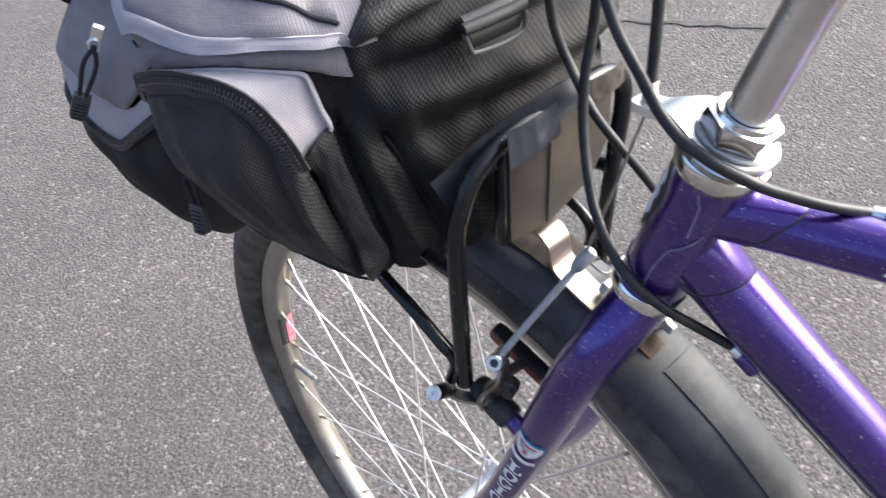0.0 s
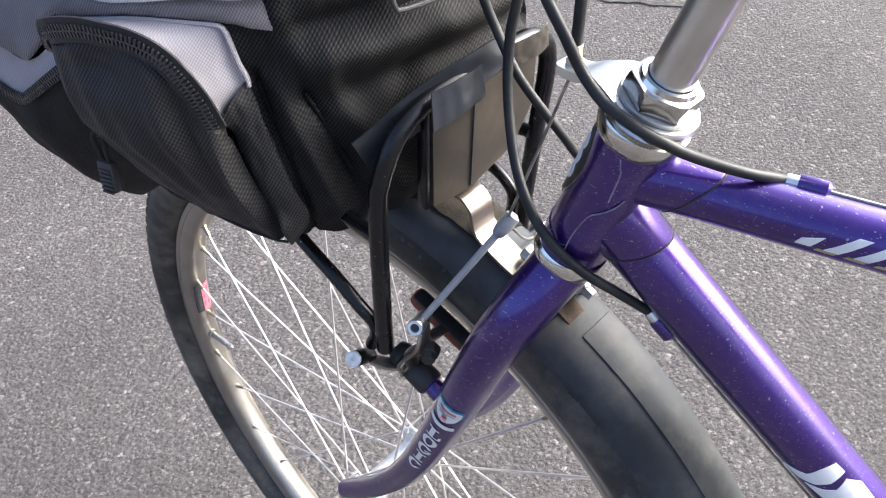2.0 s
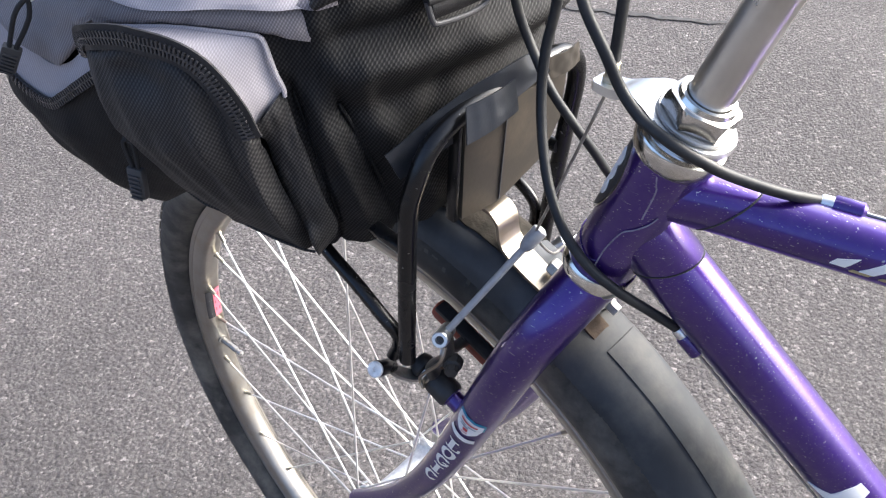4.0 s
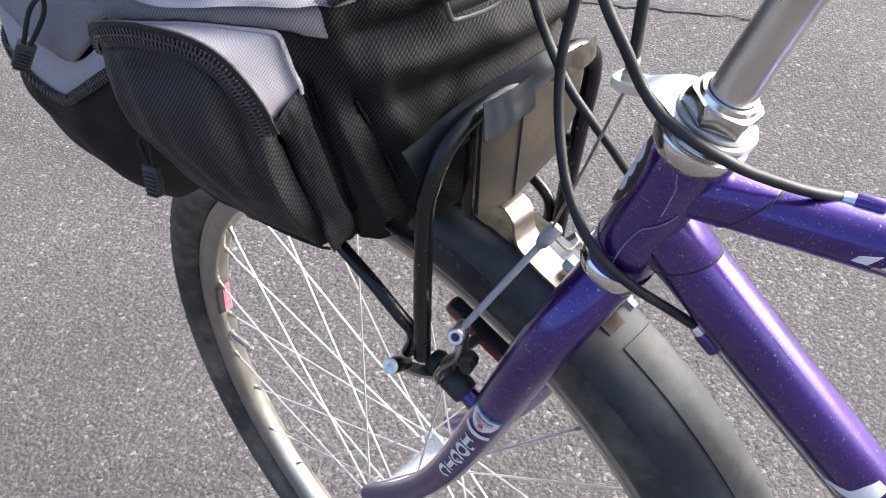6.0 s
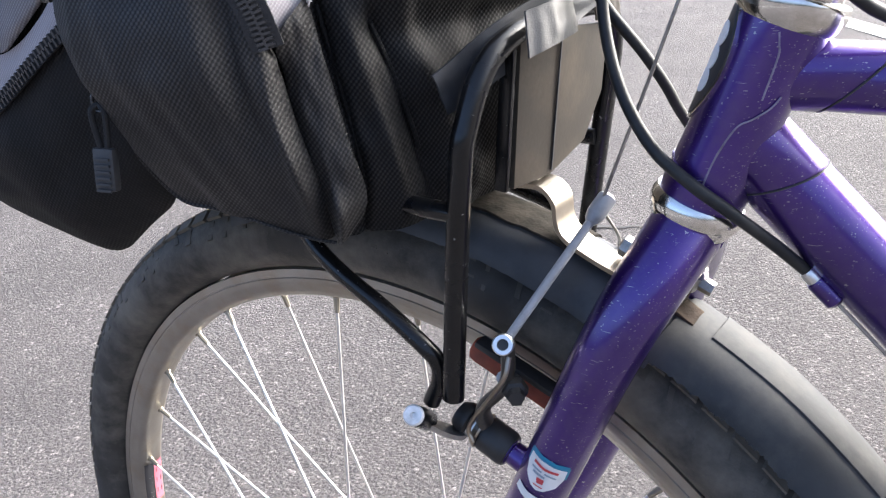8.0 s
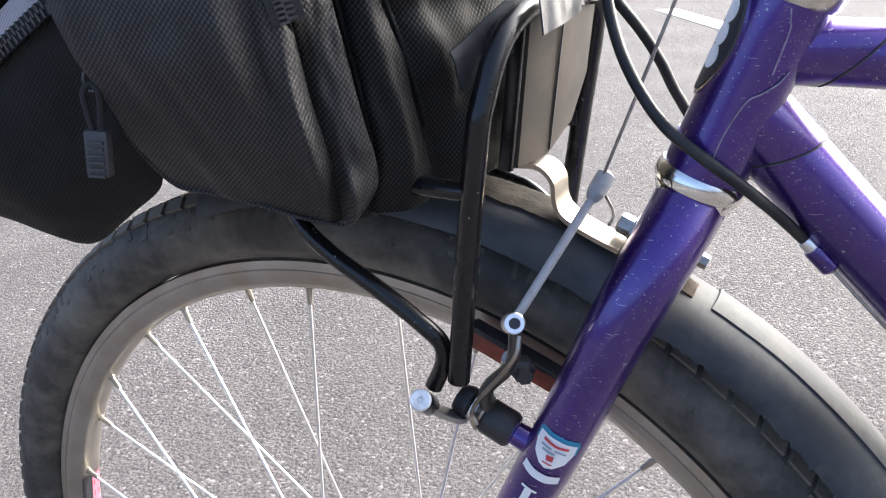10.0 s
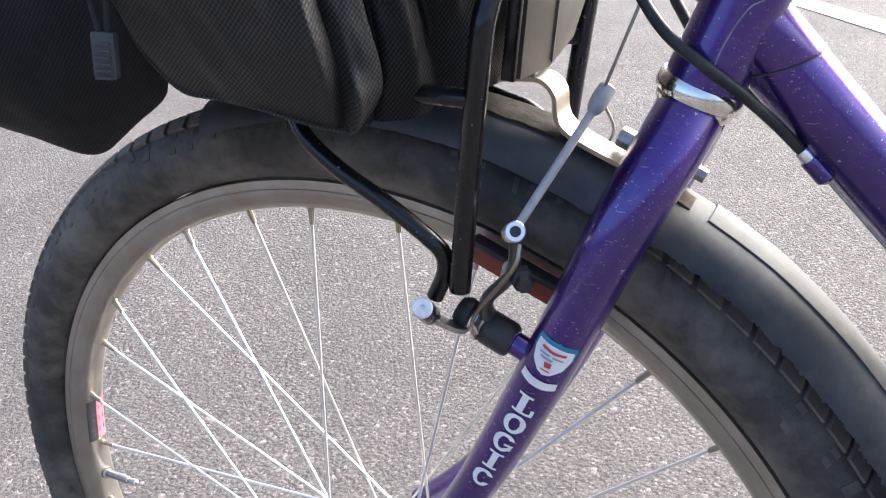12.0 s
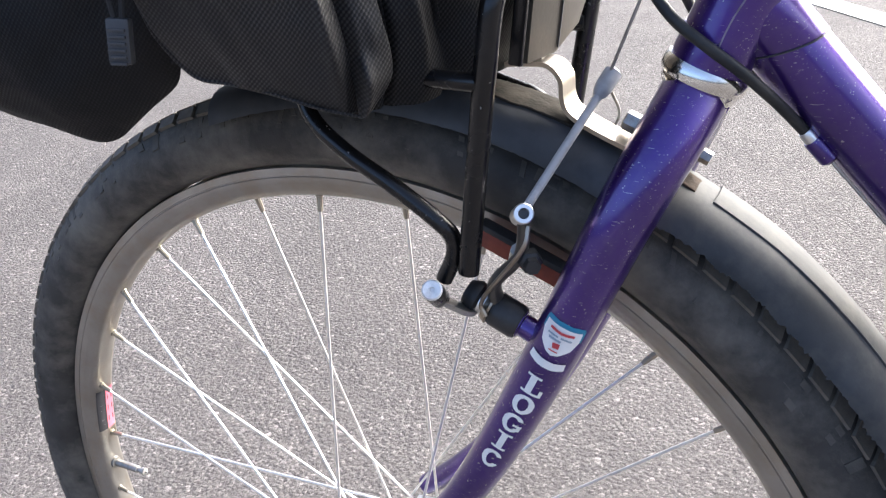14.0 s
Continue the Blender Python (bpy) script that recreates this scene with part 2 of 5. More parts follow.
# the same black cloth, darkened: the rear wall's shade is in its colour
CLOTH_WALL = cloth("black_ribbed_cloth_shaded", (0.0030, 0.0031, 0.0034), (0.034, 0.0325, 0.032), 0.00130, 0.00025, 0.70, spec=0.2)
CLOTH_PLAIN = cloth("charcoal_cloth", (0.14, 0.127, 0.128), (0.30, 0.27, 0.27), 0.0010, 0.00012, 0.7)
CLOTH_LIGHT = cloth("light_grey_cloth", (0.30, 0.276, 0.288), (0.45, 0.417, 0.432), 0.0009, 0.0001, 0.75)
ZIP_TAPE = mat("zip_tape", (0.016, 0.015, 0.016), 0.6, vary=0.3, bump=0.4, bscale=1200)
ZIP_TEETH = mat("zip_teeth", (0.045, 0.044, 0.046), 0.3, vary=0.2)
PULL = mat("pull_plastic", (0.040, 0.040, 0.042), 0.5, vary=0.2, bump=0.2)
CORD = mat("pull_cord", (0.012, 0.012, 0.013), 0.8, vary=0.3, bump=0.5, bscale=1500)
DECAL = mat("white_decal", (0.84, 0.83, 0.82), 0.35, vary=0.04, dirt=(0.5, 0.5, 0.52), dirt_amount=0.25, dirt_scale=150)
DECAL_GOLD = mat("gold_decal", (0.42, 0.33, 0.18), 0.4, vary=0.1)
DECAL_BLUE = mat("blue_decal", (0.02, 0.20, 0.34), 0.35, vary=0.1)
DECAL_RED = mat("red_decal", (0.55, 0.06, 0.07), 0.4, vary=0.15)
DECAL_PINK = mat("pink_decal", (0.72, 0.16, 0.22), 0.45, vary=0.15)
DECAL_GREY = mat("grey_decal", (0.30, 0.36, 0.42), 0.4, vary=0.15)
DECAL_DARK = mat("dark_decal", (0.03, 0.03, 0.035), 0.4, vary=0.2)
BRASS = mat("brass_ferrule", (0.60, 0.50, 0.33), 0.3, 1.0, vary=0.15)


# ---- shapes: each returns (vertices, faces) ----
V = lambda *a: np.array(a, float)


def unit(a):
    return np.asarray(a, float) / np.linalg.norm(a)


def spline(ctrl, per=8):
    """A smooth open curve through the control points (and any radii that ride with them)."""
    c = [np.asarray(p, float) for p in ctrl]
    c = [2 * c[0] - c[1]] + c + [2 * c[-1] - c[-2]]
    out = []
    for i in range(1, len(c) - 2):
        for k in range(per):
            t = k / per
            out.append(0.5 * (2 * c[i] + (c[i + 1] - c[i - 1]) * t + (2 * c[i - 1] - 5 * c[i] + 4 * c[i + 1] - c[i + 2]) * t * t
                              + (3 * c[i] - c[i - 1] - 3 * c[i + 1] + c[i + 2]) * t ** 3))
    return np.array(out + [c[-2]])


def frames(pts, up=(0, 1, 0)):
    """Tangent and two crossing directions along a curve, without twist."""
    tang = np.gradient(pts, axis=0)
    tang /= np.linalg.norm(tang, axis=1)[:, None]
    u = np.asarray(up, float)
    if abs(u @ tang[0]) > 0.9:
        u = V(1, 0, 0)
    us = []
    for t in tang:
        u = unit(u - (u @ t) * t)
        us.append(u)
    us = np.array(us)
    return tang, us, np.cross(tang, us)


def sweep(pts, rad, n=14, flat=1.0, up=(0, 1, 0), bore=0.0):
    """A tube along a curve; rad is one radius or one for each point; flat squeezes it along the second direction."""
    pts = np.asarray(pts, float)
    rad = np.broadcast_to(rad, len(pts))
    _, us, vs = frames(pts, up)
    ang = np.arange(n) * 2 * math.pi / n
    verts = [p + r * (math.cos(a) * u + flat * math.sin(a) * v) for p, r, u, v in zip(pts, rad, us, vs) for a in ang]
    faces = [(i * n + k, i * n + (k + 1) % n, (i + 1) * n + (k + 1) % n, (i + 1) * n + k) for i in range(len(pts) - 1) for k in range(n)]
    faces += [tuple(range(n))[::-1], tuple(range((len(pts) - 1) * n, len(pts) * n))]
    return verts, faces


def lathe(profile, origin, axis, n=36, up=(0, 1, 0), a0=0.0, a1=2 * math.pi, close=False):
    """Turns a profile of (radius, height) round an axis; close joins its last point with its first."""
    w = unit(axis)
    u = np.asarray(up, float)
    u = V(1, 0, 0) if abs(u @ w) > 0.9 else u
    u = unit(u - (u @ w) * w)
    v = np.cross(w, u)
    full = abs(a1 - a0 - 2 * math.pi) < 1e-6
    m = n if full else n + 1
    verts = []
    for k in range(m):
        a = a0 + (a1 - a0) * k / n
        d = math.cos(a) * u + math.sin(a) * v
        verts += [np.asarray(origin) + r * d + h * w for r, h in profile]
    q = len(profile)
    faces = []
    for k in range(n):
        for i in range(q if close else q - 1):
            j = (i + 1) % q
            faces.append((k * q + i, ((k + 1) % m) * q + i, ((k + 1) % m) * q + j, k * q + j))
    if close and not full:
        faces += [tuple(range(q)), tuple(range(n * q, n * q + q))[::-1]]
    return verts, faces


def slab(poly, origin, u, v, depth):
    """A flat outline (in u, v) given a thickness along its normal."""
    u, v = np.asarray(u, float), np.asarray(v, float)
    w = unit(np.cross(u, v)) * depth
    q = len(poly)
    verts = [np.asarray(origin) + a * u + b * v + k * w for k in (0, 1) for a, b in poly]
    faces = [tuple(range(q))[::-1], tuple(range(q, 2 * q))] + [(i, (i + 1) % q, q + (i + 1) % q, q + i) for i in range(q)]
    return verts, faces


def block(centre, u, v, w, size, bevel=0.0):
    """A box with bevelled edges, along three directions."""
    bm = bmesh.new()
    bmesh.ops.create_cube(bm, size=1)
    bmesh.ops.scale(bm, vec=size, verts=bm.verts)
    if bevel:
        bmesh.ops.bevel(bm, geom=bm.edges[:], offset=bevel, segments=2, affect="EDGES", profile=0.6)
    m = np.array([unit(u), unit(v), unit(w)])
    bm.verts.index_update()
    verts = [np.asarray(centre) + np.array(x.co) @ m for x in bm.verts]
    faces = [tuple(x.index for x in f.verts) for f in bm.faces]
    bm.free()
    return verts, faces


def strip(pts, side, width, thick):
    """A flat band bent along a curve; side is the direction of its width (one, or one for each point)."""
    pts = np.asarray(pts, float)
    side = np.broadcast_to(np.asarray(side, float), pts.shape)
    width = np.broadcast_to(width, len(pts))
    tang = np.gradient(pts, axis=0)
    verts = []
    for p, s, t, w in zip(pts, side, tang, width):
        s = unit(s - (s @ unit(t)) * unit(t))
        k = np.cross(unit(t), s) * thick / 2
        verts += [p - s * w / 2 - k, p + s * w / 2 - k, p + s * w / 2 + k, p - s * w / 2 + k]
    faces = [(4 * i + a, 4 * i + (a + 1) % 4, 4 * i + 4 + (a + 1) % 4, 4 * i + 4 + a) for i in range(len(pts) - 1) for a in range(4)]
    faces += [(3, 2, 1, 0), tuple(4 * (len(pts) - 1) + a for a in range(4))]
    return verts, faces


def sheet(fn, nu, nv, thick=0.0015, inward=None):
    """A soft panel: fn(u, v, lift) over the unit square, with a back face thick below it."""
    top = [fn(i / nu, j / nv, 0.0) for i in range(nu + 1) for j in range(nv + 1)]
    low = [fn(i / nu, j / nv, -thick) for i in range(nu + 1) for j in range(nv + 1)]
    s, q = nv + 1, len(top)
    faces = []
    for i in range(nu):
        for j in range(nv):
            a, b, c, d = i * s + j, (i + 1) * s + j, (i + 1) * s + j + 1, i * s + j + 1
            faces += [(a, b, c, d), (q + d, q + c, q + b, q + a)]
    rim = [i * s for i in range(nu + 1)] + [nu * s + j for j in range(1, s)] + [i * s + nv for i in range(nu - 1, -1, -1)] + [j for j in range(nv - 1, 0, -1)]
    faces += [(b, a, q + a, q + b) for a, b in zip(rim, rim[1:] + rim[:1])]
    return top + low, faces


def joined(*shapes):
    verts, faces = [], []
    for v, f in shapes:
        k = len(verts)
        verts += list(v)
        faces += [tuple(i + k for i in x) for x in f]
    return verts, faces


def mesh_of(name, shape, material, sharp=35):
    me = bpy.data.meshes.new(name)
    me.from_pydata([tuple(float(c) for c in v) for v in shape[0]], [], shape[1])
    bm = bmesh.new()
    bm.from_mesh(me)
    bmesh.ops.recalc_face_normals(bm, faces=bm.faces)
    lim = radians(sharp)
    for e in bm.edges:
        e.smooth = len(e.link_faces) == 2 and e.calc_face_angle(0) < lim
    for f in bm.faces:
        f.smooth = True
    bm.to_mesh(me)
    bm.free()
    me.materials.append(material)
    return me


def part(name, shape, material, parent, label="", sharp=35):
    ob = new(name, mesh_of(name, shape, material, sharp))
    ob.parent = parent
    return tagged(ob, label)


# the standing lean of the bicycle: everything on it is laid out level and stood up by this
LEAN = pose(0.0067, 0.0107, 0.0051, 0.71, -0.244, 0.057)


def thing(name, label, category):
    ob = new(name)
    ob.empty_display_size = 0.05
    ob.matrix_world = LEAN
    return tagged(ob, label, category)


# ---- ground ----
def flat_sheet(name, pts, z, material):
    me = bpy.data.meshes.new(name)
    me.from_pydata([(x, y, z) for x, y in pts], [], [tuple(range(len(pts)))])
    me.materials.append(material)
    return tagged(new(name, me), kind="structure")


GROUND = -0.024
ground = flat_sheet("ground", [(-400, -400), (400, -400), (400, 400), (-400, 400)], GROUND, ASPHALT)
tagged(ground, "worn grey asphalt with pale stone chips", "ground")
along, across = unit((0.59, -0.81)), unit((0.81, 0.59))
for offset, length, width in ((2.41, 7, 0.16), (-2.52, 9, 0.13)):
    mid = across * offset + along * (-2.2 if offset > 0 else 1.5)
    quad = [mid + along * a * length / 2 + across * b * width / 2 for a, b in ((-1, -1), (1, -1), (1, 1), (-1, 1))]
    tagged(flat_sheet("road_marking", quad, GROUND + 0.004, LINE_PAINT), "worn white painted line on the asphalt", "road marking", "white parking lines")

# a cracked seam in the asphalt
SEAM = mat("seam", (0.07, 0.067, 0.066), 0.95, vary=0.4, vscale=60, bump=0.6)
seam_pts = [V(-1.015, 1.465) + (V(-0.52, 1.68) - V(-1.015, 1.465)) * k / 40 for k in range(41)]
seam_v, seam_f = [], []
for k, p in enumerate(seam_pts):
    off = 0.018 * noise.noise(Vector((k * 0.35, 2, 0)))
    wd = 0.004 + 0.010 * abs(noise.noise(Vector((k * 0.6, 9, 0)))) + 0.004 * math.sin(math.pi * k / 40)
    q = p + V(-0.40, 0.91) * off
    seam_v += [(*(q - V(-0.40, 0.91) * wd), GROUND + 0.004), (*(q + V(-0.40, 0.91) * wd), GROUND + 0.004)]
seam_f = [(2 * k, 2 * k + 2, 2 * k + 3, 2 * k + 1) for k in range(40)]
me = bpy.data.meshes.new("asphalt_seam")
me.from_pydata([tuple(float(c) for c in v) for v in seam_v], [], seam_f)
me.materials.append(SEAM)
tagged(new("asphalt_seam", me), "dark cracked seam in the asphalt", "ground", kind="structure")

# ---- bicycle ----
bicycle = thing("bicycle", "purple steel bicycle with chrome headset and worn paint, standing on asphalt", "bicycle")
HEAD, UPH, FWD = V(0.2025, 0.002, 0.671), unit((0.354, 0.101, 0.929)), unit((-0.929, 0, 0.354))
LEFT = np.cross(UPH, FWD) * (1 if np.cross(UPH, FWD)[1] < 0 else -1)
FORE = unit((-0.916, 0, 0.400))
at_head = lambda t: HEAD + t * UPH

# front wheel
WHEEL = V(0.0137, 0.0022, 0.3129)
WLEAN, WTURN = radians(1.32), radians(1.39)
WX = V(math.cos(WTURN), math.sin(WTURN), 0)
WY = V(-math.sin(WTURN) * math.cos(WLEAN), math.cos(WTURN) * math.cos(WLEAN), -math.sin(WLEAN))
WZ = np.cross(WX, WY)


def wheel_pt(deg, r, y=0.0):
    a = radians(deg)
    return WHEEL + r * (math.cos(a) * WX + math.sin(a) * WZ) + y * WY


def ring(profile, a0, a1, n, close=True):
    """A profile of (y, radius) turned about the axle between two angles in degrees."""
    q, full = len(profile), a1 - a0 >= 360
    m = n if full else n + 1
    verts = [wheel_pt(a0 + (a1 - a0) * k / n, r, y) for k in range(m) for y, r in profile]
    faces = [(k * q + i, k * q + (i + 1) % q, ((k + 1) % m) * q + (i + 1) % q, ((k + 1) % m) * q + i) for k in range(n) for i in range(q)]
    if not full:
        faces += [tuple(range(q)), tuple(range(n * q, n * q + q))[::-1]]
    return verts, faces


rim_half = [(0.0125, 0.2957), (0.0125, 0.2912), (0.0119, 0.2908), (0.0119, 0.2902), (0.0125, 0.2898), (0.0125, 0.2862), (0.0118, 0.2850), (0.0112, 0.2825), (0.0098, 0.2790), (0.006, 0.2768)]
rim_profile = [(-0.0105, 0.2965), (-0.0095, 0.293), (0.0095, 0.293), (0.0105, 0.2965)] + rim_half + [(0, 0.2762)] + [(-y, r) for y, r in rim_half[::-1]]
wheel = part("front_wheel", ring(rim_profile, 0, 360, 180), RIM_ALLOY, bicycle, "dull silver alloy rim with brown dirt", 50)


def tyre_pt(deg, phi, lift=0.0):
    """A place on the tyre: deg round the wheel, phi degrees from the crown towards the right side."""
    p = radians(phi)
    return wheel_pt(deg, 0.3172 + (0.0226 + lift) * math.cos(p), (0.0245 + lift) * math.sin(p))


def tyre_lug(a0, a1, p0, p1, skew, high):
    """One rubber block between two angles round the wheel and two round the section."""
    corners = []
    for h, k in ((-0.001, 1.0), (high, 0.88)):
        am, ah, pm, ph = (a0 + a1) / 2, (a1 - a0) / 2 * k, (p0 + p1) / 2, (p1 - p0) / 2 * k
        for da, dp in ((-1, -1), (1, -1), (1, 1), (-1, 1)):
            corners.append(tyre_pt(am + da * ah + skew * dp, pm + dp * ph, h))
    return corners, [(3, 2, 1, 0), (4, 5, 6, 7), (0, 1, 5, 4), (1, 2, 6, 5), (2, 3, 7, 6), (3, 0, 4, 7)]


def tyre_shape():
    prof = [tuple((0.0245 * math.sin(radians(a)), 0.3172 + 0.0226 * math.cos(radians(a)))) for a in range(-152, 153, 8)]
    bead = [ring([(s * 0.0125, 0.2985), (s * 0.0165, 0.3005), (s * 0.0140, 0.3025)], 0, 360, 160) for s in (-1, 1)]
    return joined(ring(prof, 0, 360, 200), *bead)


TREAD_ROWS = ((-30, 13.0, 0.0, 0.28), (-1.5, 12.5, 1.475, 0.28), (28, 13.0, 0.0, -0.28))
tread_block = lambda a, row: tyre_lug(a + row[2] - 1.28, a + row[2] + 1.28, row[0] - row[1], row[0] + row[1], row[3], 0.0021)


def shoulder_shape():
    """The worn ribs that run from the tread down the sidewall."""
    rng, ribs = random.Random(9), []
    for k in range(244):
        a = k * 360 / 244 + rng.uniform(-0.3, 0.3)
        for side in (-1, 1):
            low = 72 + rng.uniform(-12, 14)
            wide = rng.uniform(0.20, 0.62)
            p0, p1 = (45, low) if side > 0 else (-low, -45)
            ribs.append(tyre_lug(a - wide, a + wide, p0, p1, rng.uniform(-0.1, 0.35), rng.uniform(-0.0002, 0.0008)))
    return joined(*ribs)


part("tyre", tyre_shape(), TYRE, wheel, "black tyre with grey road dust on its sidewall")
tagged(part("shoulder_ribs", shoulder_shape(), RIB, wheel, "worn dusty ribs below the tread", 30), "worn dusty ribs below the tread", kind="stuff")
tagged(part("tread", joined(*[tread_block(k * 360 / 122, row) for k in range(122) for n, row in enumerate(TREAD_ROWS) if n > 1 or not 12 <= k <= 76]), TREAD, wheel, "worn tread blocks, brown with road dust", 30),
       "worn tread blocks, brown with road dust", kind="stuff")
for row in TREAD_ROWS[:2]:
    block_mesh = mesh_of("tread_block", tread_block(0, row), TREAD, 30)
    for k in range(12, 77):
        ob = new("tread_block", block_mesh)
        ob.parent = wheel
        at = Matrix.Translation(Vector([float(c) for c in WHEEL]))
        ob.matrix_basis = at @ Matrix.Rotation(radians(k * 360 / 122), 4, Vector([float(-c) for c in WY])) @ at.inverted()
HUB = lambda y: WHEEL + y * WY
part("hub", joined(lathe([(0.0, -0.050), (0.005, -0.050), (0.005, -0.044), (0.0085, -0.044), (0.0085, -0.037), (0.0125, -0.0365), (0.0205, -0.0355), (0.0213, -0.034), (0.0205, -0.0325),
                          (0.0150, -0.031), (0.0132, -0.027), (0.0125, 0.0), (0.0132, 0.027), (0.0150, 0.031), (0.0205, 0.0325), (0.0213, 0.034), (0.0205, 0.0355), (0.0125, 0.0365),
                          (0.0085, 0.037), (0.0085, 0.044), (0.005, 0.044), (0.005, 0.050), (0, 0.050)], WHEEL, WY)), CUT_STEEL, wheel, "bright silver alloy hub")
SPOKE_DEG = [95.6 + 11.25 * j for j in range(-4, 28)]
for k, deg in enumerate(SPOKE_DEG):
    near = -1 if k % 2 == 0 else 1
    lead = 1 if k % 4 < 2 else -1
    tip = wheel_pt(deg, 0.2768, near * 0.003)
    root = wheel_pt(deg + lead * 66, 0.0205, near * (0.034 + lead * 0.0025))
    way = unit(root - tip)
    part("spoke", sweep([tip + way * 0.003, tip + 0.5 * (root - tip), root - way * 0.003, root + V(0, -near * 0.004, 0)], [0.00098, 0.00092, 0.00098, 0.00098], 6), SPOKE_STEEL, wheel)
    part("nipple", sweep([tip - way * 0.002, tip + way * 0.0015, tip + way * 0.0018, tip + way * 0.011], [0.0028, 0.0026, 0.0019, 0.0016], 8), NIPPLE_BRASS, wheel)
vb = wheel_pt(180.4, 0.2765)
vd = unit(WHEEL - vb)
part("valve", joined(lathe([(0.0052, 0), (0.0052, 0.002), (0.0032, 0.0025), (0.0031, 0.026), (0.0022, 0.0262), (0.0020, 0.030), (0.0030, 0.0305), (0.0030, 0.034), (0.0012, 0.0345), (0, 0.0372)], vb, vd, 14)),
     GREY_STEEL, wheel, "dull metal tube valve")


def rim_sticker(name, d0, d1, y0, y1, material, label):
    pr = lambda y: 0.2762 + (0.10 * abs(y) if abs(y) < 0.006 else 0.0006 + (abs(y) - 0.006) * 0.60)
    v, f = [], []
    for k in range(9):
        d = d0 + (d1 - d0) * k / 8
        for y in np.linspace(y0, y1, 4):
            v.append(wheel_pt(d, pr(y) - 0.0009, y))
    f = [(k * 4 + i, k * 4 + i + 1, k * 4 + i + 5, k * 4 + i + 4) for k in range(8) for i in range(3)]
    return part(name, (v, f), material, wheel, label)


rim_sticker("rim_decal", 164.2, 172.8, -0.0005, 0.0075, DECAL_PINK, "worn pink decal")
rim_sticker("rim_decal", 164.2, 172.8, -0.0085, -0.001, DECAL_DARK, "worn black decal")
for k in range(5):
    rim_sticker("rim_decal_mark", 164.9 + 1.6 * k, 165.9 + 1.6 * k, -0.0075, -0.002, DECAL, "pale block mark")
for k in range(3):
    rim_sticker("rim_decal_mark", 165.7 + 2.3 * k, 166.7 + 2.3 * k, 0.001, 0.006, DECAL_DARK, "dark block mark")


# mudguard
def crown_fall(y, half, d):
    """How far the rounded section has dropped at y."""
    return d * (1 - (1 - min(1.0, abs(y) / half) ** 2.2) ** 0.62)


def front_fall(f):
    """The share of the front length's fall reached at the fraction f of its half width."""
    return 1 - (1 - min(1.0, abs(f)) ** 2.6) ** 0.62


def guard(a0, a1, n, top, near, far, drop, ragged=0.0, lip=None):
    """A length of mudguard between two angles, from y = -near to far, its edges dropping by drop(angle), or to the radius lip(angle)."""
    def prof(a):
        r, d = top(a), drop(a)
        rag = ragged * (0.5 * noise.noise(Vector((a * 0.55, 3, 1))) + 0.6 * noise.noise(Vector((a * 1.7, 7, 1))) + 0.8 * noise.noise(Vector((a * 4.3, 5, 1))))
        o = [(y, r - crown_fall(y, near if y < 0 else far, d) - (rag if abs(k) == 8 else 0)) for k in range(-8, 9) for y in [(near if k < 0 else far) * math.sin(k * math.pi / 16)]]
        if lip:
            low = lip(a) - rag
            o = [(f * (near if f < 0 else far), r - (r - low) * front_fall(f)) for k in range(-8, 9) for f in [math.sin(k * math.pi / 16)]]
        return o + [(y * 0.93, p - (0.0018 if abs(y) < near * 0.9 else 0.0)) for y, p in o[::-1]]
    verts, q = [], 34
    for k in range(n + 1):
        a = a0 + (a1 - a0) * k / n
        verts += [wheel_pt(a, r, y) for y, r in prof(a)]
    faces = [(k * q + i, k * q + (i + 1) % q, (k + 1) * q + (i + 1) % q, (k + 1) * q + i) for k in range(n) for i in range(q)]
    return verts, faces + [tuple(range(q)), tuple(range(n * q, n * q + q))[::-1]]


rear_top = lambda a: float(np.interp(a, [-10, 22, 33, 43, 51, 58, 63], [0.363, 0.363, 0.3635, 0.364, 0.3635, 0.361, 0.358]))
front_top = lambda a: float(np.interp(a, [55, 65, 72, 83, 93, 104], [0.3590, 0.3585, 0.3572, 0.3545, 0.3510, 0.3470]))
front_lip = lambda a: float(np.interp(a, [58, 66, 74, 90, 104], [0.3385, 0.3392, 0.3396, 0.3360, 0.3285]))
mudguard = part("mudguard", guard(59, 104, 90, front_top, 0.0282, 0.0282, lambda a: 0.011, 0.0007, front_lip), GUARD, bicycle, "black plastic mudguard, scuffed and dusty", 30)
part("rear_flap", guard(-10, 59.5, 420, rear_top, 0.0300, 0.0265, lambda a: float(np.interp(a, [0, 44, 54, 59], [0.0170, 0.0170, 0.0160, 0.0160])), 0.0024), STRIP, mudguard, "black plastic rear length with a torn edge", 50)


def centre_strip():
    verts, n = [], 60
    across = [(-0.0106, -0.0022), (-0.0100, 0.0008), (-0.004, 0.0013), (0.002, 0.0014), (0.008, 0.0014), (0.0135, 0.0013), (0.0185, 0.0011), (0.0205, -0.0020)]
    q = len(across)
    for k in range(n + 1):
        a = -10 + 66.8 * k / n
        verts += [wheel_pt(a, rear_top(a) - crown_fall(y, 0.0300 if y < 0 else 0.0265, 0.0165) + up, y) for y, up in across]
    f = [(k * q + i, k * q + i + 1, k * q + i + 1 + q, k * q + i + q) for k in range(n) for i in range(q - 1)]
    return verts, f + [tuple(range(q)), tuple(n * q + i for i in range(q))[::-1]]


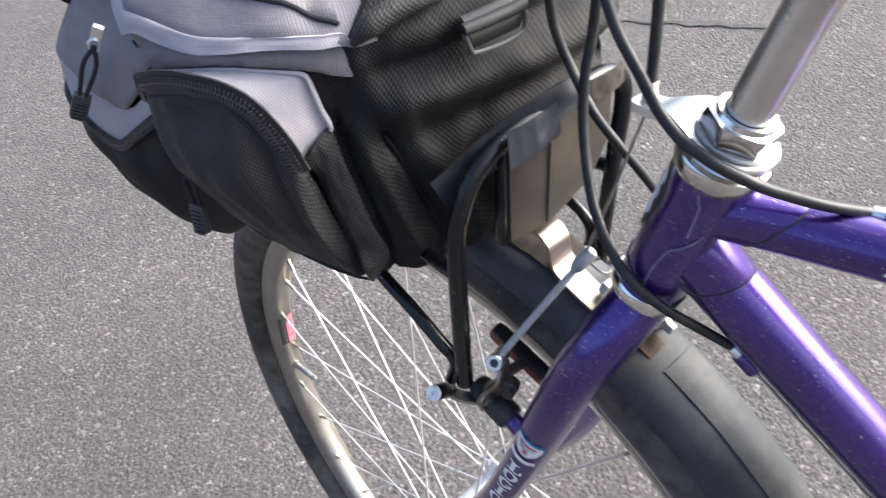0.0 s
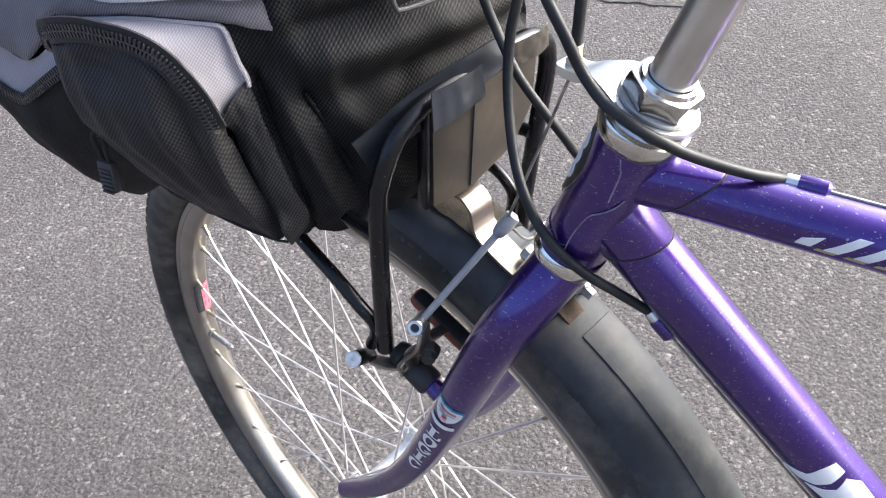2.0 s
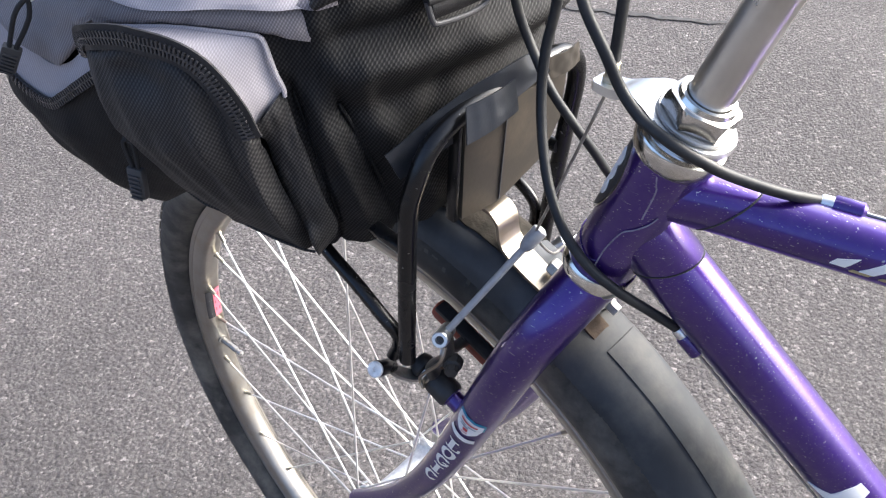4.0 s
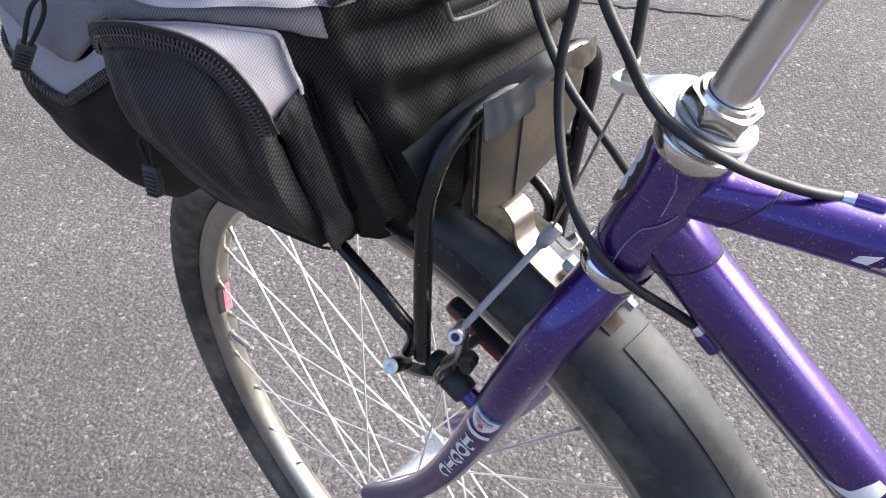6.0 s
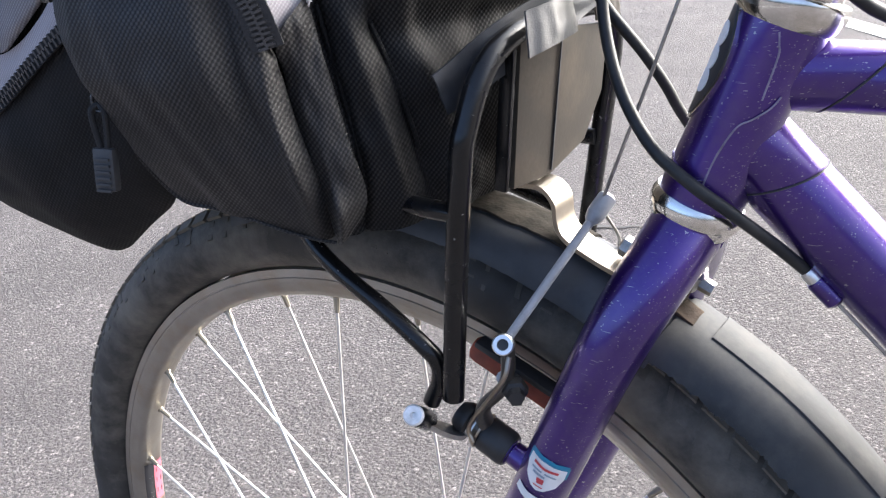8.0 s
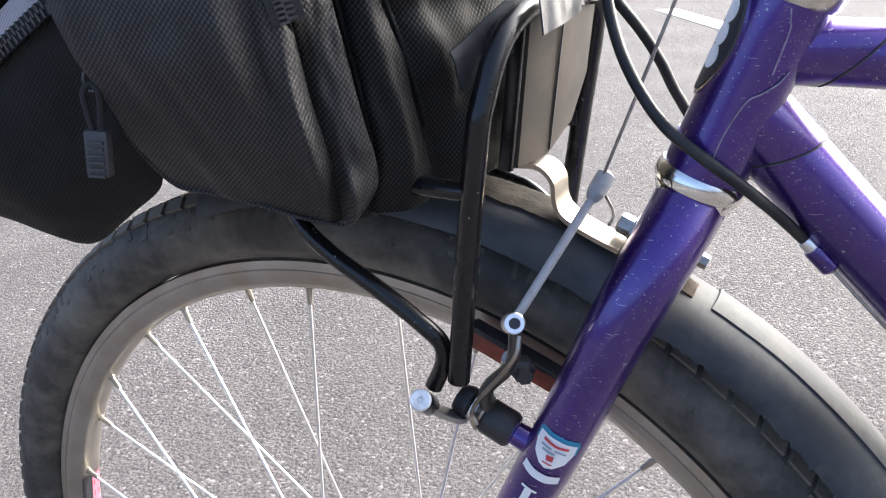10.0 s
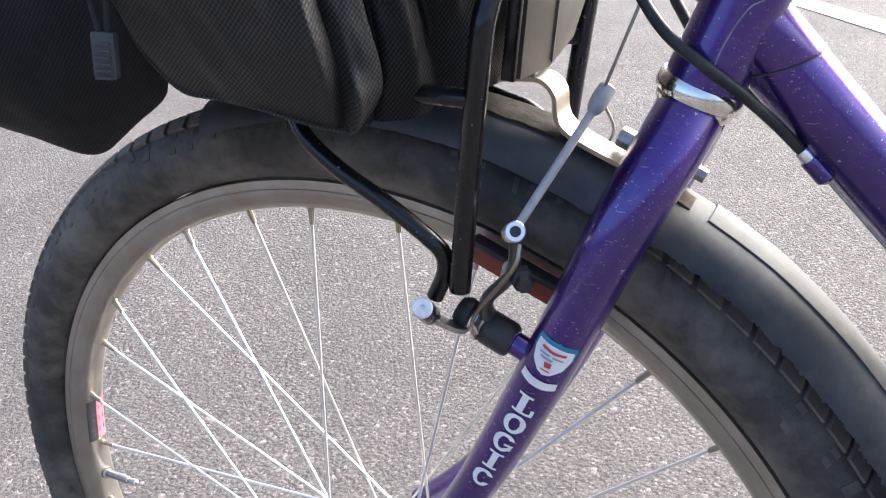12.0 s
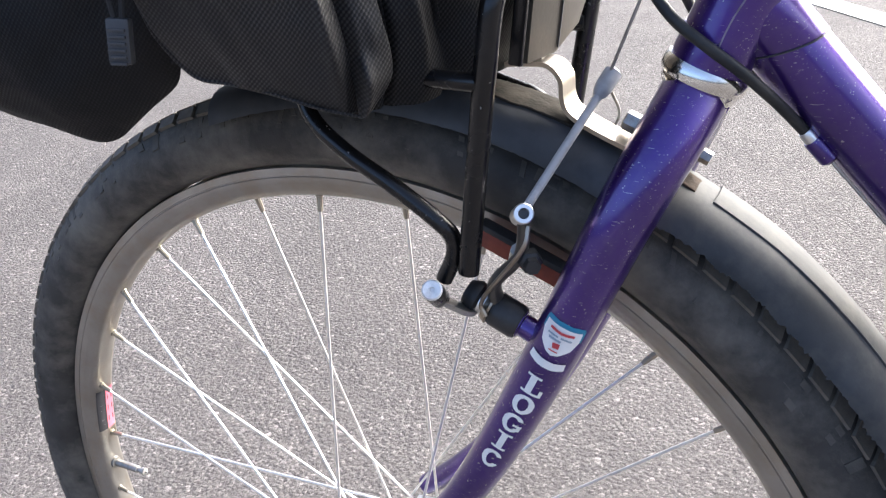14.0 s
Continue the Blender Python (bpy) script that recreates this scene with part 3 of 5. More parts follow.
def mud_patch():
    def fn(u, v, lift):
        a, y = 68 + 13.5 * u, -0.012 + 0.034 * v + 0.002 * noise.noise(Vector((u * 6, v * 3, 2)))
        r = front_top(a) + 0.0012 - (front_top(a) - front_lip(a)) * front_fall(y / 0.0282) + 0.0005 * noise.noise(Vector((u * 25, v * 20, 1)))
        return wheel_pt(a, r + lift, y)
    return sheet(fn, 40, 16, 0.0014)


part("dried_mud", mud_patch(), MUD, mudguard, "brown dried mud on the crown", 60)
part("centre_strip", centre_strip(), STRIP, mudguard, "raised black middle strip", 30)

# frame
AZ = radians(17.0)
BACK = V(math.cos(AZ), math.sin(AZ), 0)
DT0, DTD = V(0.218, 0.010, 0.703), unit((0.64, 0.20, -0.74))
TT0, TTD = V(0.226, 0.010, 0.7270), unit(BACK + V(0, 0, -0.085))
head_tube = part("head_tube", lathe([(0.0142, 0.004), (0.0168, 0.005), (0.0172, 0.012), (0.0168, 0.018), (0.0164, 0.04), (0.0166, 0.068), (0.0170, 0.077), (0.0168, 0.0825), (0.0142, 0.084)], HEAD, UPH, 40),
                 PURPLE, bicycle, "purple head tube with scuffed paint")
down_tube = part("down_tube", sweep([DT0 + DTD * d for d in (0.0, 0.03, 0.2, 0.52)], 0.0162, 36), PURPLE, bicycle, "glossy purple down tube")
top_tube = part("top_tube", sweep([TT0 + TTD * d for d in (-0.010, 0.03, 0.2, 0.48)], 0.0127, 32), PURPLE, bicycle, "glossy purple top tube")


def lug(origin, way, r, length, point):
    """A sleeve round a tube, its free end drawn out to a soft point on the sides."""
    w = unit(way)
    u = unit(V(0, 0, 1) - (w[2]) * w)
    v = np.cross(w, u)
    verts, n = [], 40
    for k in range(n):
        a = 2 * math.pi * k / n
        d = math.cos(a) * u + math.sin(a) * v
        end = length + point * math.cos(a)
        for rr, h in ((r, -0.012), (r, end - 0.001), (r - 0.0005, end), (r - 0.0016, end + 0.0002)):
            verts.append(np.asarray(origin) + rr * d + h * w)
    return verts, [(k * 4 + i, ((k + 1) % n) * 4 + i, ((k + 1) % n) * 4 + i + 1, k * 4 + i + 1) for k in range(n) for i in range(3)]


def lug_rim(origin, way, r, length, point):
    """The thin dark line at a lug's free end."""
    w = unit(way)
    u = unit(V(0, 0, 1) - (w[2]) * w)
    v = np.cross(w, u)
    return sweep([np.asarray(origin) + r * (math.cos(a) * u + math.sin(a) * v) + (length + point * math.cos(a)) * w for a in np.linspace(0, 2 * math.pi, 49)], 0.00045, 6)


part("lug_line", lug_rim(DT0, DTD, 0.0163, 0.0225, 0.007), DECAL_DARK, down_tube, "dark line at the lug's end")
part("lug_line", lug_rim(TT0, TTD, 0.0129, 0.0310, 0.012), DECAL_DARK, top_tube, "dark line at the lug's end")
part("lug", lug(DT0, DTD, 0.0168, 0.0220, 0.007), PURPLE, down_tube, "purple brazed lug")
part("lug", lug(TT0, TTD, 0.0133, 0.0305, 0.012), PURPLE, top_tube, "purple brazed lug")


def lug_line(pts, r):
    """A worn lug edge on the head tube through (degrees from the front towards the left, height) points."""
    p = spline([V(a, h) for a, h in pts], 8)
    return sweep(np.array([at_head(h) + r * (math.cos(radians(a)) * FWD + math.sin(radians(a)) * LEFT) for a, h in p]), 0.00038, 6)


WORN = mat("worn_paint_edge", (0.21, 0.18, 0.27), 0.5, vary=0.4, vscale=200)
part("lug_edge", lug_line([(140, 0.058), (133, 0.053), (118, 0.0475), (105, 0.043), (98, 0.032), (97, 0.022), (99, 0.014)], 0.0170), WORN, head_tube, "pale worn lug edge")
part("lug_edge", lug_line([(103, 0.079), (109, 0.075), (114, 0.071), (119, 0.055)], 0.0168), WORN, head_tube, "pale worn lug edge")
part("lug_edge", lug_line([(-60, 0.019), (0, 0.021), (40, 0.020), (80, 0.018), (96, 0.020)], 0.0170), PURPLE, head_tube)



def round_patch(origin, axis, r, ref, poly, z0, lift=0.0005, dense=4):
    """A thin flat outline in (angle in degrees from ref, height) wrapped on a cylinder."""
    w = unit(axis)
    u = unit(np.asarray(ref, float) - (np.asarray(ref) @ w) * w)
    v = np.cross(w, u)
    pts = []
    for (a, h), (b, g) in zip(poly, poly[1:] + poly[:1]):
        pts += [(a + (b - a) * k / dense, h + (g - h) * k / dense) for k in range(dense)]
    put = lambda a, h, e: np.asarray(origin) + (r + e) * (math.cos(radians(a)) * u + math.sin(radians(a)) * v) + (z0 + h) * w
    ca, ch = np.mean([p[0] for p in pts]), np.mean([p[1] for p in pts])
    verts, rings, q = [], 5, len(pts)
    for k in range(rings):
        f = 1 - k / rings
        verts += [put(ca + (a - ca) * f, ch + (h - ch) * f, lift) for a, h in pts]
    verts.append(put(ca, ch, lift))
    faces = [(k * q + i, k * q + (i + 1) % q, (k + 1) * q + (i + 1) % q, (k + 1) * q + i) for k in range(rings - 1) for i in range(q)]
    faces += [((rings - 1) * q + i, (rings - 1) * q + (i + 1) % q, rings * q) for i in range(q)]
    skirt = len(verts)
    verts += [put(a, h, -0.0002) for a, h in pts]
    faces += [((i + 1) % q, i, skirt + i, skirt + (i + 1) % q) for i in range(q)]
    return verts, faces


badge = [(20 + 40 * math.sin(radians(a)), 0.0225 * math.cos(radians(a)) * (1 + 0.1 * math.cos(radians(2 * a)))) for a in range(0, 360, 15)]
head_badge = part("head_badge", round_patch(HEAD, UPH, 0.0166, FWD, badge, 0.061, 0.0012, 1), CHROME, head_tube, "tarnished metal head badge, oval")
part("badge_shape", round_patch(HEAD, UPH, 0.0166, FWD, [(20 + (a - 20) * 0.93, h * 0.93) for a, h in badge], 0.061, 0.0016, 1), DECAL_DARK, head_badge, "dark inlay")
for bh in (-0.0085, 0.0005, 0.0095):
    part("badge_shape", round_patch(HEAD, UPH, 0.0166, FWD, [(30 + 13 * math.cos(radians(a)), bh + 0.0048 * math.sin(radians(a))) for a in range(0, 360, 20)], 0.061, 0.0020, 1), DECAL, head_badge, "pale round figure")

# headset and stem
headset = part("headset", lathe([(0.0140, -0.0050), (0.0162, -0.0045), (0.0172, -0.0025), (0.0170, -0.0005), (0.0187, 0.0005), (0.0193, 0.0030), (0.0191, 0.0060), (0.0180, 0.0080), (0.0150, 0.0082)], HEAD, UPH, 44),
               CHROME, bicycle, "chrome headset with greasy lower cup")
part("upper_cup", lathe([(0.0150, 0.0805), (0.0176, 0.0807), (0.0190, 0.0826), (0.0200, 0.0862), (0.0203, 0.0900), (0.0197, 0.0914), (0.0168, 0.0917), (0.0162, 0.0925), (0.0162, 0.0942), (0.0178, 0.0947), (0.0178, 0.0958), (0.0130, 0.0962)], HEAD, UPH, 44),
     CHROME, headset, "chrome upper bearing cup")
part("washer", lathe([(0.0105, 0.1005), (0.0168, 0.1005), (0.0171, 0.1009), (0.0171, 0.1019), (0.0166, 0.1025), (0.0105, 0.1025)], HEAD, UPH, 44, close=True), GREY_STEEL, headset, "dull steel washer")


def locknut():
    verts, n = [], 48
    for k in range(n):
        a = 2 * math.pi * k / n
        hexr = 0.0141 / math.cos((a + math.pi / 6) % (math.pi / 3) - math.pi / 6)
        d = math.cos(a) * FWD + math.sin(a) * LEFT
        for r, h in ((0.0105, 0.1023), (hexr - 0.0008, 0.1023), (hexr, 0.1031), (min(hexr, 0.0160), 0.1092), (min(hexr, 0.0152), 0.1110), (0.0128, 0.1115), (0.0122, 0.1136), (0.0102, 0.1136), (0.0099, 0.109)):
            verts.append(at_head(h) + r * d)
    return verts, [(k * 9 + i, ((k + 1) % n) * 9 + i, ((k + 1) % n) * 9 + i + 1, k * 9 + i + 1) for k in range(n) for i in range(8)]


part("locknut", locknut(), CHROME, headset, "chrome hexagonal locknut", 22)
part("stem", lathe([(0.0, 0.10), (0.0096, 0.10), (0.0096, 0.275), (0, 0.275)], HEAD, UPH, 40), STEM_ALLOY, bicycle, "satin silver handlebar stem, lightly scratched")


def hanger_shape():
    ring_v, ring_f = lathe([(0.0105, 0.0961), (0.0190, 0.0961), (0.0198, 0.0969), (0.0199, 0.0991), (0.0192, 0.1003), (0.0105, 0.1005)], HEAD, UPH, 44, close=True)
    base = at_head(0.0983)
    tongue = spline([base + FWD * 0.010, base + FWD * 0.020, base + FWD * 0.0275 - UPH * 0.003, base + FWD * 0.0350 - UPH * 0.0085, base + FWD * 0.0455 - UPH * 0.0115], 6)
    wide = np.interp(np.arange(len(tongue)), [0, 6, 12, 18, len(tongue) - 2, len(tongue) - 1], [0.036, 0.029, 0.0175, 0.0150, 0.0135, 0.009])
    return joined((ring_v, ring_f), strip(tongue, LEFT, wide, 0.0042))


hanger = part("cable_hanger", hanger_shape(), ALLOY, headset, "polished alloy brake cable hanger")
tip = at_head(0.0983) + FWD * 0.0395 - UPH * 0.0085
part("hanger_ferrule", lathe([(0.0, 0.0), (0.0040, 0.0), (0.0040, 0.003), (0.0031, 0.0035), (0.0031, 0.0100), (0.0026, 0.0105), (0.0, 0.0105)], tip, unit((0.05, 0, 1)), 18), BRASS, headset, "brass adjuster and ferrule")

# fork
BLADE = [(0.2005, -0.004, 0.664, 0.0150), (0.197, -0.018, 0.6535, 0.0148), (0.1885, -0.031, 0.636, 0.0142), (0.178, -0.0375, 0.611, 0.0136), (0.166, -0.0395, 0.582, 0.0133),
         (0.152, -0.040, 0.549, 0.0130), (0.134, -0.041, 0.510, 0.0124), (0.117, -0.042, 0.474, 0.0114), (0.096, -0.044, 0.435, 0.0103), (0.068, -0.046, 0.396, 0.0092), (0.036, -0.048, 0.362, 0.0082),
         (0.015, -0.049, 0.344, 0.0076)]
blade_curve = spline(BLADE, 8)
for _ in range(70):
    blade_curve[1:-1] = 0.25 * blade_curve[:-2] + 0.5 * blade_curve[1:-1] + 0.25 * blade_curve[2:]


def blade_shape(side):
    pts = blade_curve[:, :3] * V(1, side, 1) if side < 0 else blade_curve[:, :3]
    return sweep(pts, blade_curve[:, 3], 26, up=(0, 1, 0))


fork = part("fork", joined(lathe([(0.0, -0.022), (0.0135, -0.021), (0.0150, -0.014), (0.0155, -0.0085), (0.0150, -0.006)], HEAD, UPH, 32)), PURPLE, bicycle, "purple fork crown")
left_blade = part("fork_blade", blade_shape(1), PURPLE, fork, "purple curved fork blade with white markings")
part("fork_blade", blade_shape(-1), PURPLE, fork, "purple curved fork blade")
for s in (1, -1):
    part("dropout", slab([(-0.014, -0.006), (-0.010, -0.012), (0.004, -0.012), (0.014, 0.0), (0.03, 0.02), (0.02, 0.03), (0.004, 0.014), (-0.010, 0.012)], HUB(-0.0505 * s) + V(0, 0.0025 * s, 0), V(1, 0, 0), WZ, 0.005 * s), GREY_STEEL, fork, "bare steel dropout")


def on_blade(s, a, lift):
    """A place on the left blade: s metres along it, a degrees round it, measured from the outer side towards the front."""
    pts = blade_curve[:, :3]
    run = np.r_[0, np.cumsum(np.linalg.norm(np.diff(pts, axis=0), axis=1))]
    c = V(*[np.interp(s, run, pts[:, k]) for k in range(3)])
    r = np.interp(s, run, blade_curve[:, 3])
    ahead = V(*[np.interp(s + 0.004, run, pts[:, k]) for k in range(3)])
    t = unit(ahead - c)
    out = unit(LEFT - (LEFT @ t) * t)
    front = np.cross(t, out)
    front = front if front[0] < 0 else -front
    return c + (r + lift) * (math.cos(radians(a)) * out + math.sin(radians(a)) * front)


def blade_decal(name, polys, s0, a0, material, label="", lift=0.0005):
    """Outlines in millimetres (along the blade, round the blade towards the front) laid on the left blade."""
    out = []
    for poly in polys:
        pts = []
        for (a, b), (c, d) in zip(poly, poly[1:] + poly[:1]):
            pts += [(a + (c - a) * k / 3, b + (d - b) * k / 3) for k in range(3)]
        cx, cy = np.mean([p[0] for p in pts]), np.mean([p[1] for p in pts])
        q, v = len(pts), []
        for f in (1, 0.66, 0.33):
            v += [on_blade(s0 + (cx + (x - cx) * f) / 1000, a0 - (cy + (y - cy) * f) / 12.6 * 57.3, lift) for x, y in pts]
        v.append(on_blade(s0 + cx / 1000, a0 - cy / 12.6 * 57.3, lift))
        fc = [(k * q + i, k * q + (i + 1) % q, (k + 1) * q + (i + 1) % q, (k + 1) * q + i) for k in range(2) for i in range(q)]
        fc += [(2 * q + i, 2 * q + (i + 1) % q, 3 * q) for i in range(q)]
        out.append((v, fc))
    return part(name, joined(*out), material, left_blade, label)


DECAL_S, DECAL_A = 0.1215, -5
big = lambda poly, k=1.22: [(x * k, y * k) for x, y in poly]
shield = [(-6.5, -7), (-6.5, 7), (-2, 7.2), (3, 5.8), (6.5, 2.5), (7.5, 0), (6.5, -2.5), (3, -5.8), (-2, -7.2)]
blade_decal("shield_decal", [big(shield)], DECAL_S, DECAL_A, DECAL, "white shield decal with a blue edge", 0.0006)
blade_decal("shield_edge", [big(p) for p in ([(-8.5, -7.5), (-8.5, 7.5), (-6.2, 7.2), (-6.2, -7.2)], [(-6.5, 7), (-2, 7.2), (-2, 8.0), (-8, 7.9)], [(-6.5, -7), (-2, -7.2), (-2, -8.0), (-8, -7.9)])], DECAL_S, DECAL_A, DECAL_BLUE, "blue edge")
blade_decal("shield_mark", [big(p) for p in ([(-5.2, -4.5), (-4.6, 0), (-5.2, 4.5), (-4.0, 4.5), (-3.4, 0), (-4.0, -4.5)], [(1.2, -1.5), (0.8, 1.2), (3.2, 1.4), (3.6, -0.8)], [(4.6, -1.8), (4.6, 1.8), (5.2, 1.6), (5.2, -1.6)])], DECAL_S, DECAL_A, DECAL_RED, "red marks", 0.0010)
blade_decal("shield_mark", [big(p) for p in ([(-2.4, -4.6), (-2.4, -0.6), (-1.6, -0.6), (-1.6, -4.6)], [(-2.4, 0.4), (-2.4, 4.4), (-1.6, 4.4), (-1.6, 0.4)], [(-0.8, -3.6), (-0.8, 1.0), (0.2, 1.0), (0.2, -3.6)])], DECAL_S, DECAL_A, DECAL_GREY, "grey-blue marks", 0.0010)
blade_decal("white_band", [[(-3.0, -9.0), (-2.0, -3), (-2.0, 3), (-3.0, 8.5), (1.5, 9.0), (2.6, 3), (2.6, -3), (1.5, -9.5)]], DECAL_S + 0.0150, DECAL_A, DECAL, "white curved bar")


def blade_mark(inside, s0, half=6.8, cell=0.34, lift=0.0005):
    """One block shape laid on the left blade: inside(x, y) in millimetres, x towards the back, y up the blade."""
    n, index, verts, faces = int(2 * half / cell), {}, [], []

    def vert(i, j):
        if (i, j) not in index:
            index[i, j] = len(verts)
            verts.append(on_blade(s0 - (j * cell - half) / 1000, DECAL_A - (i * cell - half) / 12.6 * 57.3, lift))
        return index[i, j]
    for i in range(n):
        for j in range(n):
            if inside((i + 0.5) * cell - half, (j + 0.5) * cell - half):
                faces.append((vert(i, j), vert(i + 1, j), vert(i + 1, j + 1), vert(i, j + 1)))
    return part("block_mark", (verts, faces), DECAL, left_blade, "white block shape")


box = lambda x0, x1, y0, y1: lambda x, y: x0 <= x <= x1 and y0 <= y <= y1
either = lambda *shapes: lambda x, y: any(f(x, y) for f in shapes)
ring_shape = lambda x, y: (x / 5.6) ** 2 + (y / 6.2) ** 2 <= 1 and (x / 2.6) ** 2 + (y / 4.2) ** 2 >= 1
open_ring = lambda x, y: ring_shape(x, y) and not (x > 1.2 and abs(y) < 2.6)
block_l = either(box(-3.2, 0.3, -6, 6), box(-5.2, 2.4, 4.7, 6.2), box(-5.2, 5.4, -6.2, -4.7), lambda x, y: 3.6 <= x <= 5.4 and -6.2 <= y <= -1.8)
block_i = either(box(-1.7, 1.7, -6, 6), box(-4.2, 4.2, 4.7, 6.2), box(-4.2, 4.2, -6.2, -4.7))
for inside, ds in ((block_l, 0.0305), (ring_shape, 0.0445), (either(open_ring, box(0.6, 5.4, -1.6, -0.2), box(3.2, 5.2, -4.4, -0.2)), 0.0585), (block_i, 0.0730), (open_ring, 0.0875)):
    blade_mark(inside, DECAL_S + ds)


# frame lettering as plain shapes
def tube_decal(name, polys, origin, way, r, ref, z0, material, label, parent):
    return part(name, joined(*[round_patch(origin, way, r, ref, p, z0, 0.0005, 3) for p in polys]), material, parent, label)


CAMSIDE = V(0.3, -1, 0.35)
tube_decal("slanted_mark", [[(4, 0.0075), (30, 0.003), (30, -0.003), (16, -0.001)]], TT0, TTD, 0.0127, CAMSIDE, 0.079, DECAL, "white slanted bar", top_tube)
for k in range(6):
    tube_decal("slanted_mark", [[(-12, 0.0098), (-12, 0.0150), (30, 0.0045), (30, -0.0012)]], TT0, TTD, 0.0127, CAMSIDE, 0.0885 + 0.0115 * k, DECAL, "white slanted bar", top_tube)
    tube_decal("gold_mark", [[(31, -0.0035), (31, 0.0040), (37, 0.0028), (37, -0.0048)]], TT0, TTD, 0.0127, CAMSIDE, 0.0885 + 0.0115 * k, DECAL_GOLD, "worn gold edge", top_tube)
tube_decal("large_mark", [[(45, 0.002), (15, 0.010), (-12, 0.010), (-40, 0.012), (-42, 0.019), (-10, 0.020), (15, 0.0175), (35, 0.012)],
                          [(32, 0.016), (10, 0.022), (-10, 0.025), (-35, 0.0225), (-54, 0.030), (-52, 0.042), (-20, 0.041), (5, 0.035), (22, 0.027)]], DT0, DTD, 0.0162, CAMSIDE, 0.160, DECAL, "white block shapes", down_tube)

# cable stops on the frame
STOP_TT, STOP_DT = V(0.2925, 0.0385, 0.7318), V(0.2490, 0.0120, 0.6455)
for root, way, r, host in ((STOP_TT, TTD, 0.0040, top_tube), (STOP_DT, DTD, 0.0038, down_tube)):
    part("cable_stop", lathe([(0.0, -0.001), (r, -0.001), (r + 0.0004, 0.0), (r + 0.0004, 0.0105), (r - 0.001, 0.012), (0, 0.012)], root, way, 20), PURPLE, host, "purple brazed cable stop")
    part("ferrule", lathe([(0, -0.006), (0.0029, -0.006), (0.0033, -0.005), (0.0033, 0.0), (0, 0.0)], root, way, 18), ALLOY, host, "silver ferrule")
    part("inner_cable", sweep([root + way * d for d in (0.010, 0.2, 0.42)], 0.0008, 6), GREY_STEEL, host)


# cables
def cable(name, ctrl, r, material, label):
    return part(name, sweep(spline(ctrl, 10), r, 14), material, bicycle, label)


cable("cable_housing", [(0.170, 0.0, 0.850), (0.1877, -0.006, 0.8237), (0.1963, -0.008, 0.8081), (0.2065, -0.008, 0.7929), (0.2147, -0.007, 0.7787), (0.2255, -0.008, 0.7699), (0.2351, -0.010, 0.7679), (0.2443, -0.0095, 0.7646),
                        (0.2543, -0.004, 0.7583), (0.2621, 0.006, 0.7501), (0.2758, 0.020, 0.7411), STOP_TT - TTD * 0.006], 0.0025, HOUSING, "black gear cable housing")
cable("cable_housing", [(0.170, 0.022, 0.850), (0.164, 0.020, 0.8148), (0.1608, 0.018, 0.7893), (0.1588, 0.014, 0.7712), (0.1605, 0.009, 0.7506), (0.1681, 0.001, 0.731), (0.1790, -0.0075, 0.7150), (0.1925, -0.0135, 0.7005), (0.2080, -0.0165, 0.6900),
                        (0.2225, -0.0120, 0.6785), (0.2350, -0.0005, 0.6640), STOP_DT - DTD * 0.006], 0.0025, HOUSING, "black gear cable housing")
cable("cable_housing", [(0.140, 0.012, 0.850), (0.1379, 0.016, 0.8004), (0.1388, 0.018, 0.7837), (0.1445, 0.020, 0.7675), (0.1586, 0.018, 0.7489), (0.1720, 0.021, 0.7317), (0.1796, 0.027, 0.7171), (0.1855, 0.034, 0.7015), (0.200, 0.046, 0.675),
                        (0.230, 0.052, 0.655)], 0.0024, HOUSING, "dusty black gear cable housing")
cable("brake_housing", [tip + V(0.0035, 0.006, 0.090), tip + V(0.0025, 0.003, 0.050), tip + V(0.0015, 0.001, 0.025), tip + V(0.0006, 0, 0.0095)], 0.0026, HOUSING, "black brake cable housing")

# cantilever brake
YOKE, CLAMP = V(0.1605, 0.004, 0.6675), V(0.139, -0.047, 0.619)
cable("brake_cable", [tip, 0.5 * (tip + YOKE), YOKE + V(0.001, 0, 0.004)], 0.0008, GREY_STEEL, "thin steel brake cable")
rod = unit(CLAMP - YOKE)
link = part("brake_link", sweep(np.array([YOKE - rod * 0.0065, YOKE - rod * 0.005, YOKE + rod * 0.004, YOKE + rod * 0.0075, YOKE + rod * 0.009]) , [0.0022, 0.0043, 0.0043, 0.0034, 0.0022], 14), LINK_GREY, bicycle, "grey plastic brake link")
part("link_tube", sweep([YOKE + rod * 0.007, 0.5 * (YOKE + CLAMP), CLAMP - rod * 0.004], 0.0021, 12), LINK_GREY, link, "grey plastic sleeve")
part("link_wire", sweep(spline([YOKE + V(0, 0.002, -0.003), V(0.162, 0.018, 0.648), V(0.146, 0.050, 0.625)], 6), 0.0008, 6), GREY_STEEL, link)
PIV = lambda d, s=1: V(0.151, -0.0405 * s, 0.551) + d * FORE


